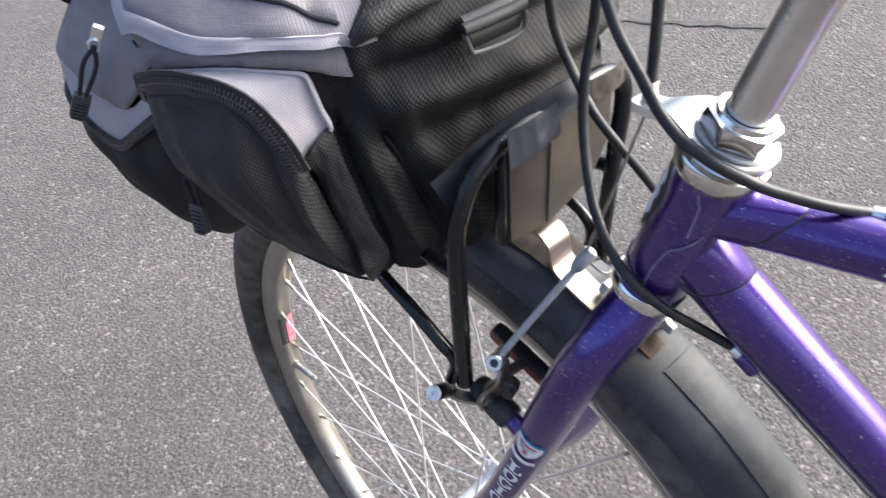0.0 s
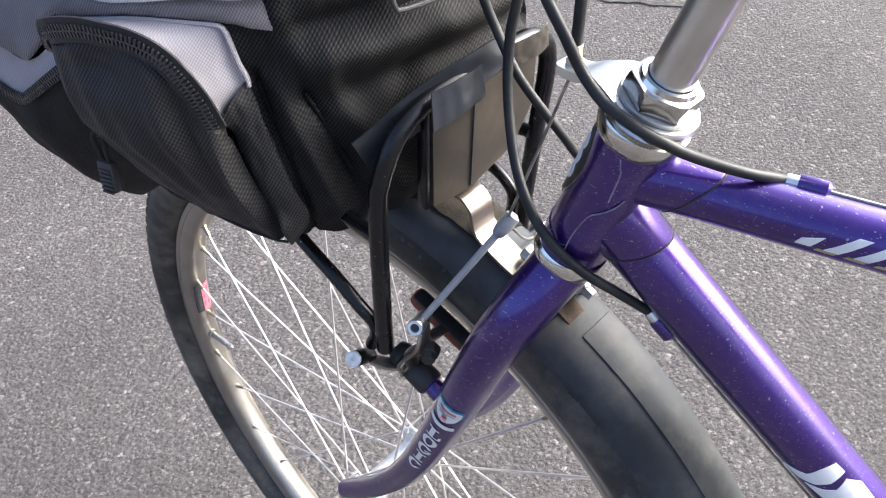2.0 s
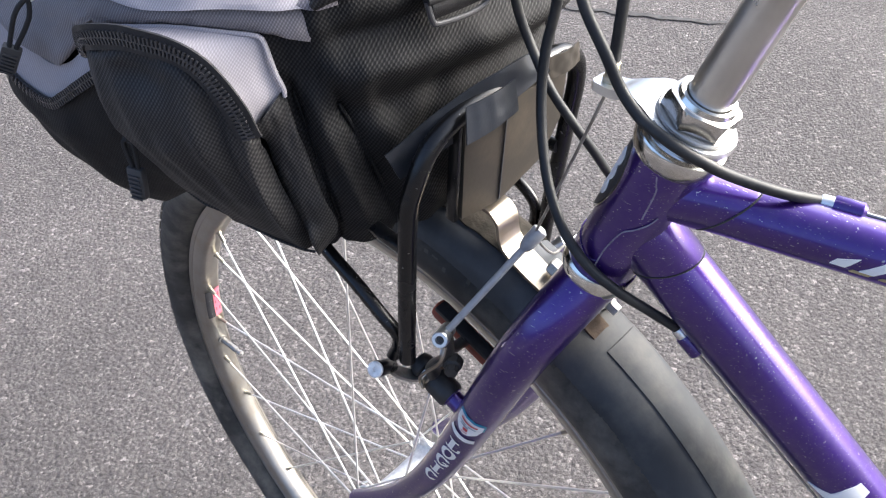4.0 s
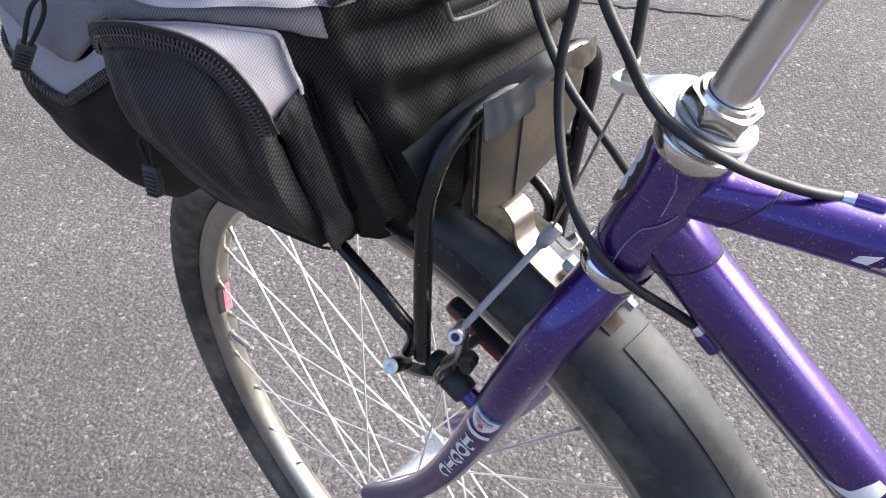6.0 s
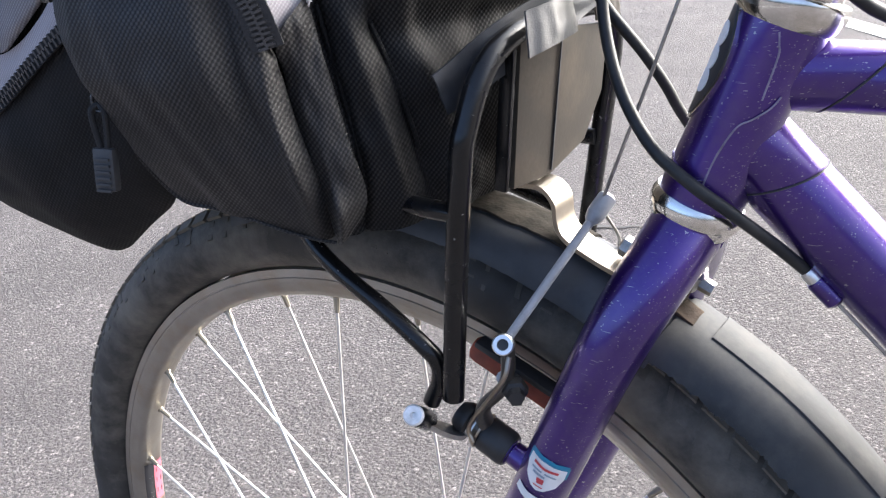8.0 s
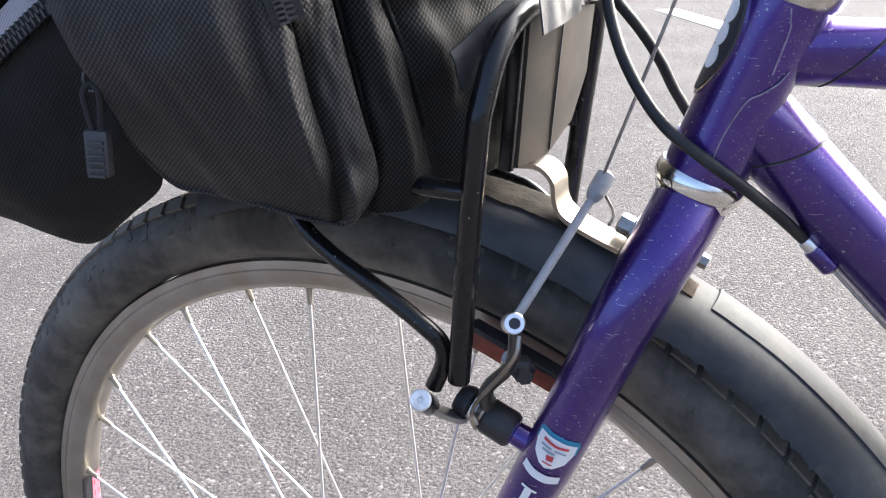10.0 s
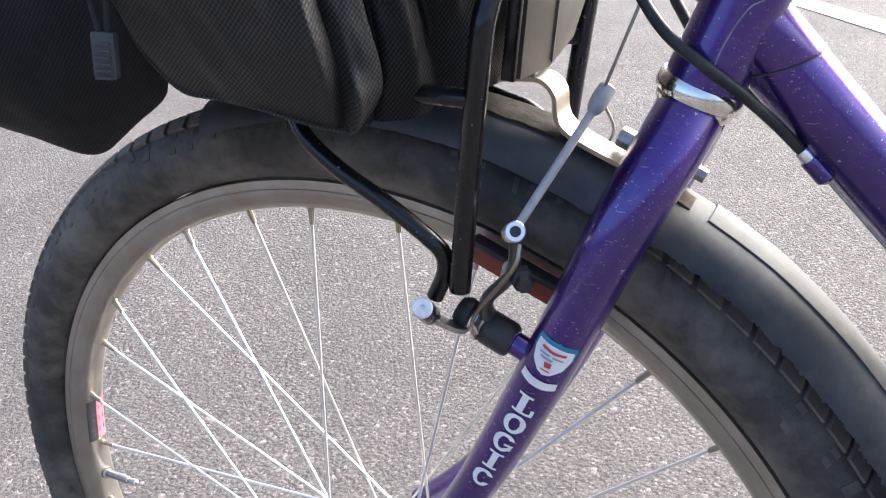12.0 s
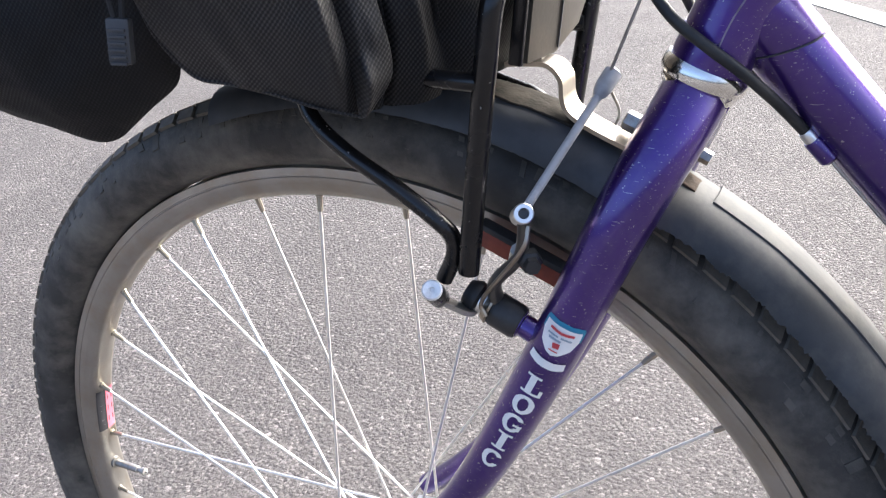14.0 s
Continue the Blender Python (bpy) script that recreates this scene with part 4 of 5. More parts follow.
def brake_arm(s):
    m = V(1, s, 1)
    side = V(0, -s, 0)
    arm = part("brake_arm", joined(sweep(spline([PIV(0.031, s) + V(0.0, 0, 0.002), PIV(0.030, s) + side * 0.004 + V(0, 0, 0.018), CLAMP * m - side * 0.004 + V(-0.003, 0, -0.022), CLAMP * m + side * -0.003 + V(0, 0, 0.002)], 6),
                                         np.linspace(0.0050, 0.0040, 19), 14, flat=0.7)), DARK_STEEL, bicycle, "dark grimy cantilever brake arm")
    part("pivot_stud", lathe([(0.0, 0.006), (0.0062, 0.006), (0.0058, 0.017), (0.007, 0.0175), (0.007, 0.020), (0, 0.020)], PIV(0, s), FORE, 20), PURPLE, arm, "purple brake boss")
    part("pivot_boot", lathe([(0.0, 0.018), (0.0078, 0.018), (0.0088, 0.020), (0.0088, 0.032), (0.0078, 0.034), (0, 0.034)], PIV(0, s), FORE, 22), RUBBER, arm, "black pivot boot")
    part("return_spring", joined(*[lathe([(0.0056, h - 0.0008), (0.0072, h - 0.0008), (0.0072, h + 0.0008), (0.0056, h + 0.0008)], PIV(0, s), FORE, 20, close=True) for h in (0.0355, 0.0375, 0.0395)]), ALLOY, arm, "coiled spring")
    part("pivot_cap", lathe([(0.0, 0.040), (0.0058, 0.040), (0.0080, 0.042), (0.0082, 0.045), (0.0062, 0.049), (0, 0.050)], PIV(0, s), FORE, 22), RUBBER, arm, "black end cap")
    bolt = part("clamp_bolt", lathe([(0.0, -0.010), (0.0045, -0.010), (0.0042, 0.002), (0.0047, 0.0025), (0.0047, 0.0085), (0.0042, 0.0092), (0.0025, 0.0092), (0.0023, 0.0062), (0, 0.0062)], CLAMP * m, unit(V(0.45, -0.75 * s, 0.45)), 20), ALLOY, arm, "silver cable clamp bolt")
    # dark disc in the bolt's recess, painting the shade inside the socket
    part("hex_socket", lathe([(0.0, 0.0064), (0.0026, 0.0064), (0.0026, 0.0069), (0.0, 0.0069)], CLAMP * m, unit(V(0.45, -0.75 * s, 0.45)), 6), DECAL_DARK, bolt, "socket, its shade as a dark disc")
    part("spring_wire", sweep(spline([CLAMP * m + V(0.005, -0.004 * s, -0.003), CLAMP * m + V(0.003, -0.008 * s, -0.014), PIV(0.034, s) + side * 0.0105 + V(0, 0, 0.010), PIV(0.033, s) + side * 0.0105 + V(0, 0, 0.001)], 6), 0.0011, 8), STRAP_STEEL, arm, "bent bronze-coloured spring wire")
    part("spring_plate", lathe([(0.0, 0.0335), (0.0090, 0.0335), (0.0094, 0.0345), (0.0080, 0.0372), (0.0060, 0.0378), (0, 0.0378)], PIV(0, s), FORE, 24), STRAP_STEEL, arm, "grimy bronze-coloured spring plate")
    rim_c = wheel_pt(67.6, 0.2895, -0.0245 * s)
    tang = unit(wheel_pt(66.1, 0.2895) - wheel_pt(69.1, 0.2895))
    radial = unit(rim_c - WHEEL - ((rim_c - WHEEL) @ WY) * WY)
    shoe = part("brake_pad", block(rim_c, tang, radial, WY, (0.058, 0.0125, 0.0105), 0.005), PAD_RED, arm, "worn red-brown brake pad")
    part("pad_holder", block(rim_c + WY * -0.0020 * s + radial * 0.0060, tang, radial, WY, (0.052, 0.0035, 0.009), 0.0015), RUBBER, shoe, "black pad back")
    part("pad_post", sweep([rim_c, rim_c + (CLAMP * m - rim_c) * 0.45 + V(-0.004, 0, -0.012), CLAMP * m + V(-0.004, 0.004 * s, -0.020)], [0.0035, 0.0035, 0.0035], 12), GREY_STEEL, arm)
    part("post_nut", lathe([(0.0, -0.005), (0.0056, -0.005), (0.0060, -0.003), (0.0056, 0.001), (0.0040, 0.002), (0.0038, 0.006), (0, 0.0062)], CLAMP * m + V(0.003, 0.002 * s, -0.024), unit(V(0.7, -s, 0.0)), 6), RUBBER, arm, "black post nut")
    return arm


brake_arm(1)
brake_arm(-1)

# crown bolt, nuts and rusty tabs
bolt = part("crown_bolt", joined(lathe([(0.0, -0.006), (0.0068, -0.006), (0.0068, -0.004), (0.0050, -0.0035), (0.0050, 0.0022), (0.0042, 0.003), (0.0, 0.003)], V(0.170, 0.010, 0.6475), FORE, 6)), GREY_STEEL, bicycle, "dull silver hexagonal crown bolt")
part("bolt_washer", lathe([(0.0, -0.010), (0.0085, -0.010), (0.0085, -0.008), (0, -0.008)], V(0.170, 0.010, 0.6475), FORE, 24), GREY_STEEL, bolt)
part("rear_nut", lathe([(0.0, -0.008), (0.0064, -0.008), (0.0064, -0.001), (0.0050, 0.0), (0.0036, 0.0005), (0.0034, 0.0065), (0.0, 0.0065)], V(0.1995, 0.020, 0.6320), -FORE, 6), GREY_STEEL, bolt, "dull steel nut")
part("rusty_tab", block(V(0.1945, 0.012, 0.627), FORE, V(0, 1, 0), UPH, (0.003, 0.014, 0.020), 0.001), RUST, bolt, "rusty mudguard tab")
part("rusty_tab", block(V(0.1985, 0.010, 0.6215), unit(V(0.85, 0, -0.52)), V(0, 1, 0), unit(V(0.52, 0, 0.85)), (0.010, 0.014, 0.002), 0.0008), RUST, bolt, "rusty mudguard tab")

# ---- front rack ----
rack = thing("front_rack", "black tubular steel front rack bolted to the fork", "bicycle rack")
hx = lambda z: 0.116 + 0.135 * (z - 0.594)
HOOP = [(hx(z), y, z) for y, z in ((-0.0555, 0.590), (-0.0560, 0.640), (-0.0555, 0.700), (-0.0520, 0.7165), (-0.0420, 0.7350), (-0.0250, 0.7440), (0.000, 0.7470), (0.035, 0.7480), (0.056, 0.7455), (0.0685, 0.7365), (0.0725, 0.7200),
                                   (0.0700, 0.690), (0.0660, 0.640), (0.0640, 0.590))]
hoop = part("hoop", sweep(spline(HOOP, 8), 0.0050, 18), RACK, rack, "black tubular hoop, paint rubbed at the bend")
for s, y in ((1, -0.0565), (-1, 0.0650)):
    part("platform_rail", sweep(spline([(0.1275, y, 0.680), (0.095, y + 0.003 * s, 0.680), (0.03, y + 0.012 * s, 0.679), (-0.05, y + 0.016 * s, 0.679), (-0.10, y + 0.022 * s, 0.679)], 8), 0.0042, 12), RACK, rack, "black platform rail")
    if s < 0:
        part("strut", sweep(spline([(0.026, y - 0.010, 0.678), (0.036, y, 0.6570), (0.060, y, 0.6515), (0.0853, y, 0.6445), (0.1005, y, 0.6395), (0.1110, y, 0.6285), (0.1085, y, 0.6095), (0.1030, y - 0.002, 0.592)], 8), 0.0037, 14), RACK, rack, "bent black stay")
        continue
    part("strut", sweep(spline([(0.026, y + 0.010, 0.678), (0.034, y + 0.003, 0.6580), (0.053, y, 0.6435), (0.080, y, 0.628), (0.101, y, 0.6145), (0.1075, y + 0.002 * s, 0.606), (0.1070, y + 0.003 * s, 0.596), (0.1015, y + 0.002 * s, 0.583)], 8), 0.0041, 14), RACK, rack, "bent black stay")
part("cross_bar", sweep([(-0.10, -0.034, 0.679), (-0.10, 0.043, 0.679)], 0.0042, 12), RACK, rack)
part("cross_bar", sweep([(0.03, -0.0445, 0.678), (0.03, 0.053, 0.678)], 0.0036, 12), RACK, rack)
for s in (1, -1):
    end = V(0.1045, -0.0715 * s, 0.5865)
    bdir = unit(V(-0.25, 0.72 * s, -0.62))
    foot = part("foot_barrel", lathe([(0.0, 0.0030), (0.0026, 0.0028), (0.0034, 0.0002), (0.0046, 0.0002), (0.0050, 0.0010), (0.0050, 0.0205), (0.0043, 0.0215), (0.0, 0.0215)], end, bdir, 22), RACK, rack, "black foot barrel")
    part("barrel_end", lathe([(0.0, 0.0012), (0.0011, 0.0010), (0.0015, -0.0004), (0.0042, -0.0010), (0.0049, -0.0004), (0.0049, 0.0012)], end, bdir, 22), CUT_STEEL, foot, "bare bright cut end")
    part("foot_plate", strip(spline([end + bdir * 0.019, end + bdir * 0.023 + V(0.006, 0, -0.002), PIV(0.044, s) + V(0.0, -0.004 * s, -0.006), PIV(0.042, s) + V(0, -0.002 * s, 0.004)], 6), V(0.3, -s, 0.3), 0.008, 0.0025), GREY_STEEL, foot, "bent steel foot plate")

strap_path = spline([(0.112, 0.006, 0.6735), (0.124, 0.006, 0.6745), (0.1335, 0.006, 0.6740), (0.1395, 0.006, 0.6680), (0.1405, 0.006, 0.6590), (0.1430, 0.006, 0.6530), (0.1500, 0.0055, 0.6480), (0.160, 0.005, 0.6435), (0.171, 0.005, 0.6390)], 8)
strap = part("mounting_strap", strip(strap_path, V(0, 1, 0), 0.0165, 0.0022), STRAP_STEEL, rack, "bent bare steel mounting strap, stained", 60)
# no hole is cut: a thin dark block gives the slot's shade
part("strap_slot", block(V(0.1235, 0.006, 0.6757), V(1, 0, 0.06), V(0, 1, 0), V(0, 0, 1), (0.010, 0.0042, 0.0010), 0.0003), DECAL_DARK, strap, "slot, its shade as a dark block")

# backing board folded down its middle
def board_shape():
    c = lambda y, z, dx: V(hx(z) + dx, y, z)
    front = [c(-0.0215, 0.744, 0.004), c(0.0040, 0.744, 0.0085), c(0.0560, 0.738, 0.004), c(0.0565, 0.706, 0.004), c(0.0430, 0.6850, 0.004), c(0.0025, 0.6800, 0.0085), c(-0.0200, 0.6795, 0.004)]
    back = [p - V(0.0028, 0, 0) for p in front]
    f = [(0, 1, 5, 6), (1, 2, 3, 4, 5), (13, 12, 8, 7), (12, 11, 10, 9, 8)] + [(i, (i + 1) % 7, 7 + (i + 1) % 7, 7 + i) for i in range(7)]
    return front + back, f


board = part("backing_board", board_shape(), BOARD, rack, "grey-brown folded backing board", 20)
part("fold_line", strip([V(hx(z) + 0.0090, 0.0032, z) for z in (0.742, 0.71, 0.682)], V(0, 1, 0), 0.0010, 0.0006), DECAL_DARK, board)
# an added black strip stands for the shade in the deep gap here
part("board_edge", block(V(hx(0.712) - 0.0005, -0.0232, 0.710), V(0.135, 0, 1), V(0, 1, 0), V(1, 0, -0.135), (0.062, 0.0035, 0.0065), 0.001), RACK, board, "black strip for the shaded gap at the board's edge")


def tape_shape(c00, c10, c11, c01, bow, wave, seed=3.0, arch=0.0):
    """A soft band of tape between four corners."""
    c = [V(*x) for x in (c00, c10, c11, c01)]
    out = unit(np.cross(c[1] - c[0], c[3] - c[0]))
    out = out if out[0] > 0 else -out

    def fn(u, v, lift):
        p = (c[0] * (1 - u) + c[1] * u) * (1 - v) + (c[3] * (1 - u) + c[2] * u) * v
        p = p + V(0, 0, arch * math.sin(math.pi * u) * (1 - v))
        return p + out * (bow * math.sin(math.pi * u) + wave * noise.noise(Vector((u * 5, v * 2, seed))) + lift)
    return sheet(fn, 28, 10, 0.0008)


part("tape", tape_shape((0.1235, -0.0590, 0.7360), (0.1440, 0.027, 0.7610), (0.1490, 0.030, 0.7500), (0.1245, -0.0525, 0.7195), 0.002, 0.0016, arch=0.006), TAPE, rack, "dark cloth tape band", 60)
part("tape", tape_shape((0.1460, -0.0265, 0.7550), (0.1500, 0.003, 0.7580), (0.1530, 0.0015, 0.7430), (0.1495, -0.031, 0.7380), 0.002, 0.0006, 8.0), TAPE, rack, "dark cloth tape flap", 60)
part("board_flap", tape_shape((0.1460, 0.030, 0.7555), (0.1435, 0.060, 0.7525), (0.1425, 0.0625, 0.7400), (0.1450, 0.034, 0.7420), 0.002, 0.0008), BOARD, rack, "brown folded flap over the hoop", 60)

# ---- bag on the rack ----
carrier = thing("rack_bag", "black and light grey cloth bag strapped on the front rack", "bag")
OUTLINE = [(.112, .085), (.120, .01), (.106, -.060), (.080, -.088), (.04, -.110), (-.02, -.120), (-.08, -.123), (-.146, -.117), (-.192, -.076), (-.204, 0), (-.192, .06), (-.13, .11), (-.03, .122), (.05, .115)]
PROFILE = [(.640, .84), (.650, .87), (.660, .90), (.668, .93), (.685, .97), (.71, 1.0), (.76, 1.0), (.795, .985), (.812, .95), (.828, .87), (.842, .70), (.85, .45)]
MID = V(-.03, 0)


def outline(a):
    n = len(OUTLINE)
    f = (a % 1) * n
    i, t = int(f), f - int(f)
    p0, p1, p2, p3 = [V(*OUTLINE[(i + k - 1) % n]) for k in range(4)]
    return .5 * ((2 * p1) + (p2 - p0) * t + (2 * p0 - 5 * p1 + 4 * p2 - p3) * t * t + (3 * p1 - p0 - 3 * p2 + p3) * t ** 3)


def skin(a, z, lift=0.0):
    """A place on the bag's wall: a runs round it from the right rear corner by the left side to the front."""
    p, d = outline(a), outline(a + .004) - outline(a - .004)
    nn = unit(V(d[1], -d[0]))
    nn = nn if nn @ (p - MID) > 0 else -nn
    q = MID + (p - MID) * float(np.interp(z, [r[0] for r in PROFILE], [r[1] for r in PROFILE])) + nn * lift
    tuck = float(np.interp(a % 1, [.21, .29, .33, .41], [0, 1, 1, 0])) * float(np.interp(z, [.64, .69, .72, .745], [.014, .012, .006, 0]))
    lean = 0.020 * float(np.interp(a % 1, [.36, .42, .60, .68], [0, 1, 1, 0])) * float(np.interp(z, [.765, .805], [0, 1]))
    q = q - nn * (tuck + lean)
    return V(q[0], q[1], z)


def bell(x, c, w):
    return math.exp(-((x - c) / w) ** 2)


def crumple(a, z, seed=0.0, k=1.0):
    return k * (0.0032 * noise.noise(Vector((a * 24, z * 26, seed))) + 0.0014 * noise.noise(Vector((a * 70, z * 75, seed + 5))))


def wall(a, z):
    """The soft wall of the main compartment with its big folds."""
    rear = max(0.0, min(1.0, (0.165 - a) / 0.03)) if a < 0.5 else 1.0
    fold = rear * (0.0120 * bell(z, .772 + .06 * (a - .1), .011) - 0.0060 * bell(z, .750 + .04 * (a - .1), .008) - 0.004 * bell(z, .787, .006) + 0.007 * bell(z, .803, .010))
    low = max(0.0, min(1.0, (.775 - z) / .02))
    first, second = float(np.interp(z, [.690, .722, .742, .765], [.169, .179, .186, .1935])), float(np.interp(z, [.680, .703, .735, .756, .775], [.118, .128, .139, .150, .155]))
    fold += low * (0.0034 * bell(a, .5 * (first + second), .011) - 0.0040 * bell(a, first + .001, .0045) - 0.0045 * bell(a, second, .0045) + 0.0040 * bell(a, second - .016, .008))
    fold += low * (0.0030 * bell(a - .35 * (z - .73), .158, .005) * bell(z, .705, .022) - 0.0035 * bell(a + .5 * (z - .72), .106, .007) * bell(z, .72, .03))
    fold += 0.004 * bell(a, .160, .012) * bell(z, .800, .02)
    return crumple(a, z) + fold - 0.003


def body_shape():
    nu, q, verts = 460, 64, []
    for k in range(nu):
        low = float(np.interp(k / nu, [.20, .25, .29, .37, .42, .90, 1], [.669, .681, .691, .691, .680, .680, .669]))
        top = float(np.interp(k / nu, [0, .10, .165, .54, .62, 1], [.842, .838, .806, .806, .842, .842]))
        verts += [skin(k / nu, z, wall(k / nu, z)) for z in np.linspace(low, top, q)]
    faces = [(k * q + j, ((k + 1) % nu) * q + j, ((k + 1) % nu) * q + j + 1, k * q + j + 1) for k in range(nu) for j in range(q - 1)]
    verts += [V(-.03, 0, .815), V(-.03, 0, .690)]
    faces += [(k * q + q - 1, ((k + 1) % nu) * q + q - 1, nu * q) for k in range(nu)] + [(((k + 1) % nu) * q, k * q, nu * q + 1) for k in range(nu)]
    return verts, faces


body = part("body", body_shape(), CLOTH_WALL, carrier, "black cloth main compartment", 70)


class Line:
    """A smooth line on the bag's wall through a few (a, z) points, by its share of length."""

    def __init__(self, pts):
        self.p = spline([V(x, y) for x, y in pts], 10)
        d = np.linalg.norm(np.diff(self.p * V(.75, 1), axis=0), axis=1)
        self.s = np.r_[0, np.cumsum(d)] / d.sum()

    def at(self, u):
        return V(np.interp(u, self.s, self.p[:, 0]), np.interp(u, self.s, self.p[:, 1]))


def between(low, high, lift, nu, nv, thick=0.0015):
    """A panel ruled between two lines, raised by lift(u, v) off the wall."""
    low, high = Line(low), Line(high)

    def fn(u, v, d):
        p = low.at(u) * (1 - v) + high.at(u) * v
        return skin(p[0], p[1], lift(u, v) + d)
    return sheet(fn, nu, nv, thick)


ZIP_ARC = [(.343, .770), (.342, .779), (.332, .788), (.314, .7943), (.296, .7972), (.284, .7975), (.262, .7955), (.246, .7895), (.236, .780), (.228, .7686), (.224, .759), (.222, .7535)]
GROOVE = [(.222, .7535), (.216, .722), (.206, .695), (.198, .669)]
LEFT_EDGE = [(.343, .770), (.340, .762), (.3335, .749)]
LOW_EDGE = [(.3335, .749), (.3285, .735), (.3255, .716), (.322, .703), (.311, .6885), (.290, .685), (.262, .681), (.230, .674), (.198, .669)]
arc_l, groove_l, left_l, low_l = Line(ZIP_ARC), Line(GROOVE), Line(LEFT_EDGE), Line(LOW_EDGE)
ARC_LIFT = lambda u: 0.006 + 0.011 * min(1, u / 0.25) - 0.002 * max(0, u - 0.7) / 0.3


def pocket_face(u, v, d):
    """The front of the side pocket, between the zip, the groove by the rear corner, and its lower hem (v runs down)."""
    t, b, l, r = arc_l.at(u), low_l.at(u), left_l.at(v), groove_l.at(v)
    c00, c10, c01, c11 = arc_l.at(0), arc_l.at(1), low_l.at(0), low_l.at(1)
    p = (1 - v) * t + v * b + (1 - u) * l + u * r - ((1 - u) * (1 - v) * c00 + u * (1 - v) * c10 + (1 - u) * v * c01 + u * v * c11)
    top = ARC_LIFT(u) * (1 - v) + v * (0.006 * (1 - u) + 0.003)
    swell = 0.0070 * math.sin(math.pi * min(1, v * 1.02)) ** 0.8 * math.sin(math.pi * (0.08 + 0.84 * u)) ** 0.6
    fold = 0.0036 * bell(u, .60 + .18 * v, .045) * bell(v, .36, .26) + 0.003 * bell(u, .40 + .30 * v, .04) * bell(v, .55, .25) - 0.0036 * bell(u, .70 + .16 * v, .042) * bell(v, .35, .3)
    fold += 0.0045 * bell(u, .88 + .05 * v, .035) * bell(v, .6, .3) - 0.005 * bell(u, .44, .10) * bell(v, .16, .07) + 0.002 * bell(u, .30 + .3 * v, .05)
    fold -= 0.003 * bell(v, .07 + 0.015 * math.sin(u * 30), .025) + 0.007 * bell(u, 1.0, .035) * min(1, v / .15)
    lift = top + swell + fold + crumple(p[0], p[1], 9, 0.55) * math.sin(math.pi * v)
    return skin(p[0], p[1], lift + d)


pocket = part("side_pocket", sheet(pocket_face, 84, 60, 0.0016), CLOTH, carrier, "black ribbed side pocket, slack and creased", 70)
GUSSET_OUT = [(.338, .786), (.322, .791), (.290, .796), (.264, .7975), (.238, .7968), (.222, .7960), (.2095, .7950), (.2050, .7925), (.2025, .785), (.200, .778), (.196, .7654), (.2205, .7550)]
gusset = part("pocket_gusset", between(GUSSET_OUT, ZIP_ARC, lambda u, v: 0.0015 + (ARC_LIFT(u) + 0.0005) * v ** 1.3 + 0.0012 * noise.noise(Vector((u * 9, v * 3, 2))), 60, 10), CLOTH_LIGHT, carrier,
              "light grey pocket gusset", 70)
part("lower_gusset", between([(.198, .769), (.188, .737), (.180, .712), (.170, .688), (.185, .672)], [(.221, .756), (.219, .725), (.211, .703), (.204, .685), (.198, .667)],
                             lambda u, v: 0.0005 + 0.0055 * math.sin(math.pi * min(1.0, .04 + .93 * v)) ** 0.7 * (1 - .25 * u) + 0.008 * bell(u, .84, .14) * bell(v, .62 - .3 * (u - .84), .16) + 0.010 * bell(u, 0.0, .10) * v + 0.0015 * noise.noise(Vector((u * 7, v * 4, 4))), 60, 24), CLOTH, carrier, "black lower gusset, folded", 70)


def on_line(line, u, lift):
    p = line.at(u)
    return skin(p[0], p[1], lift)


def cord_along(line, u0, u1, lift, r, n=60):
    return sweep([on_line(line, u0 + (u1 - u0) * k / n, lift(u0 + (u1 - u0) * k / n) if callable(lift) else lift) for k in range(n + 1)], r, 8)


def zipper(line, u0, u1, lift, count, parent, width=0.0085):
    """A zip along a line: woven tape, then two rows of teeth that mesh."""
    pts = np.array([on_line(line, u0 + (u1 - u0) * k / 80, lift(u0 + (u1 - u0) * k / 80)) for k in range(81)])
    inner = np.array([on_line(line, u0 + (u1 - u0) * k / 80, lift(u0 + (u1 - u0) * k / 80) - 0.01) for k in range(81)])
    tang = np.gradient(pts, axis=0)
    side = np.array([unit(np.cross(t, p - i)) for t, p, i in zip(tang, pts, inner)])
    tape = part("zip_tape", strip(pts, side, width, 0.0012), ZIP_TAPE, parent, "black zip tape", 60)
    teeth = []
    for k in range(count):
        f = (k + 0.5) / count * 80
        i = min(79, int(f))
        p, s, t, o = pts[i] + (pts[i + 1] - pts[i]) * (f - i), side[i], unit(tang[i]), unit(pts[i] - inner[i])
        sgn = 1 if k % 2 else -1
        teeth.append(block(p + s * sgn * 0.0014 + o * 0.0010, t, s, o, (0.0010, 0.0036, 0.0016), 0.0))
    part("zip_teeth", joined(*teeth), ZIP_TEETH, tape, "black plastic zip teeth")
    return tape


zipper(arc_l, 0.03, 1.0, lambda u: ARC_LIFT(u) + 0.0020, 128, pocket, 0.0120)
part("piping", cord_along(Line(GUSSET_OUT), 0.04, 0.85, lambda u: 0.0030, 0.0011), CLOTH_LIGHT, gusset, "light grey seam piping")
part("piping", cord_along(Line(LEFT_EDGE + LOW_EDGE[1:]), 0, 1, lambda u: 0.0092 - 0.0055 * u, 0.0008), CLOTH, pocket, "black hem piping")
# sunken black cords that draw the shade in the two seam grooves
part("seam", cord_along(Line([(.1935, .765), (.186, .742), (.179, .722), (.169, .690)]), 0, 1, -0.0062, 0.0010), CLOTH_BLACK, body, "stitched seam, its groove's shade drawn as a black cord")
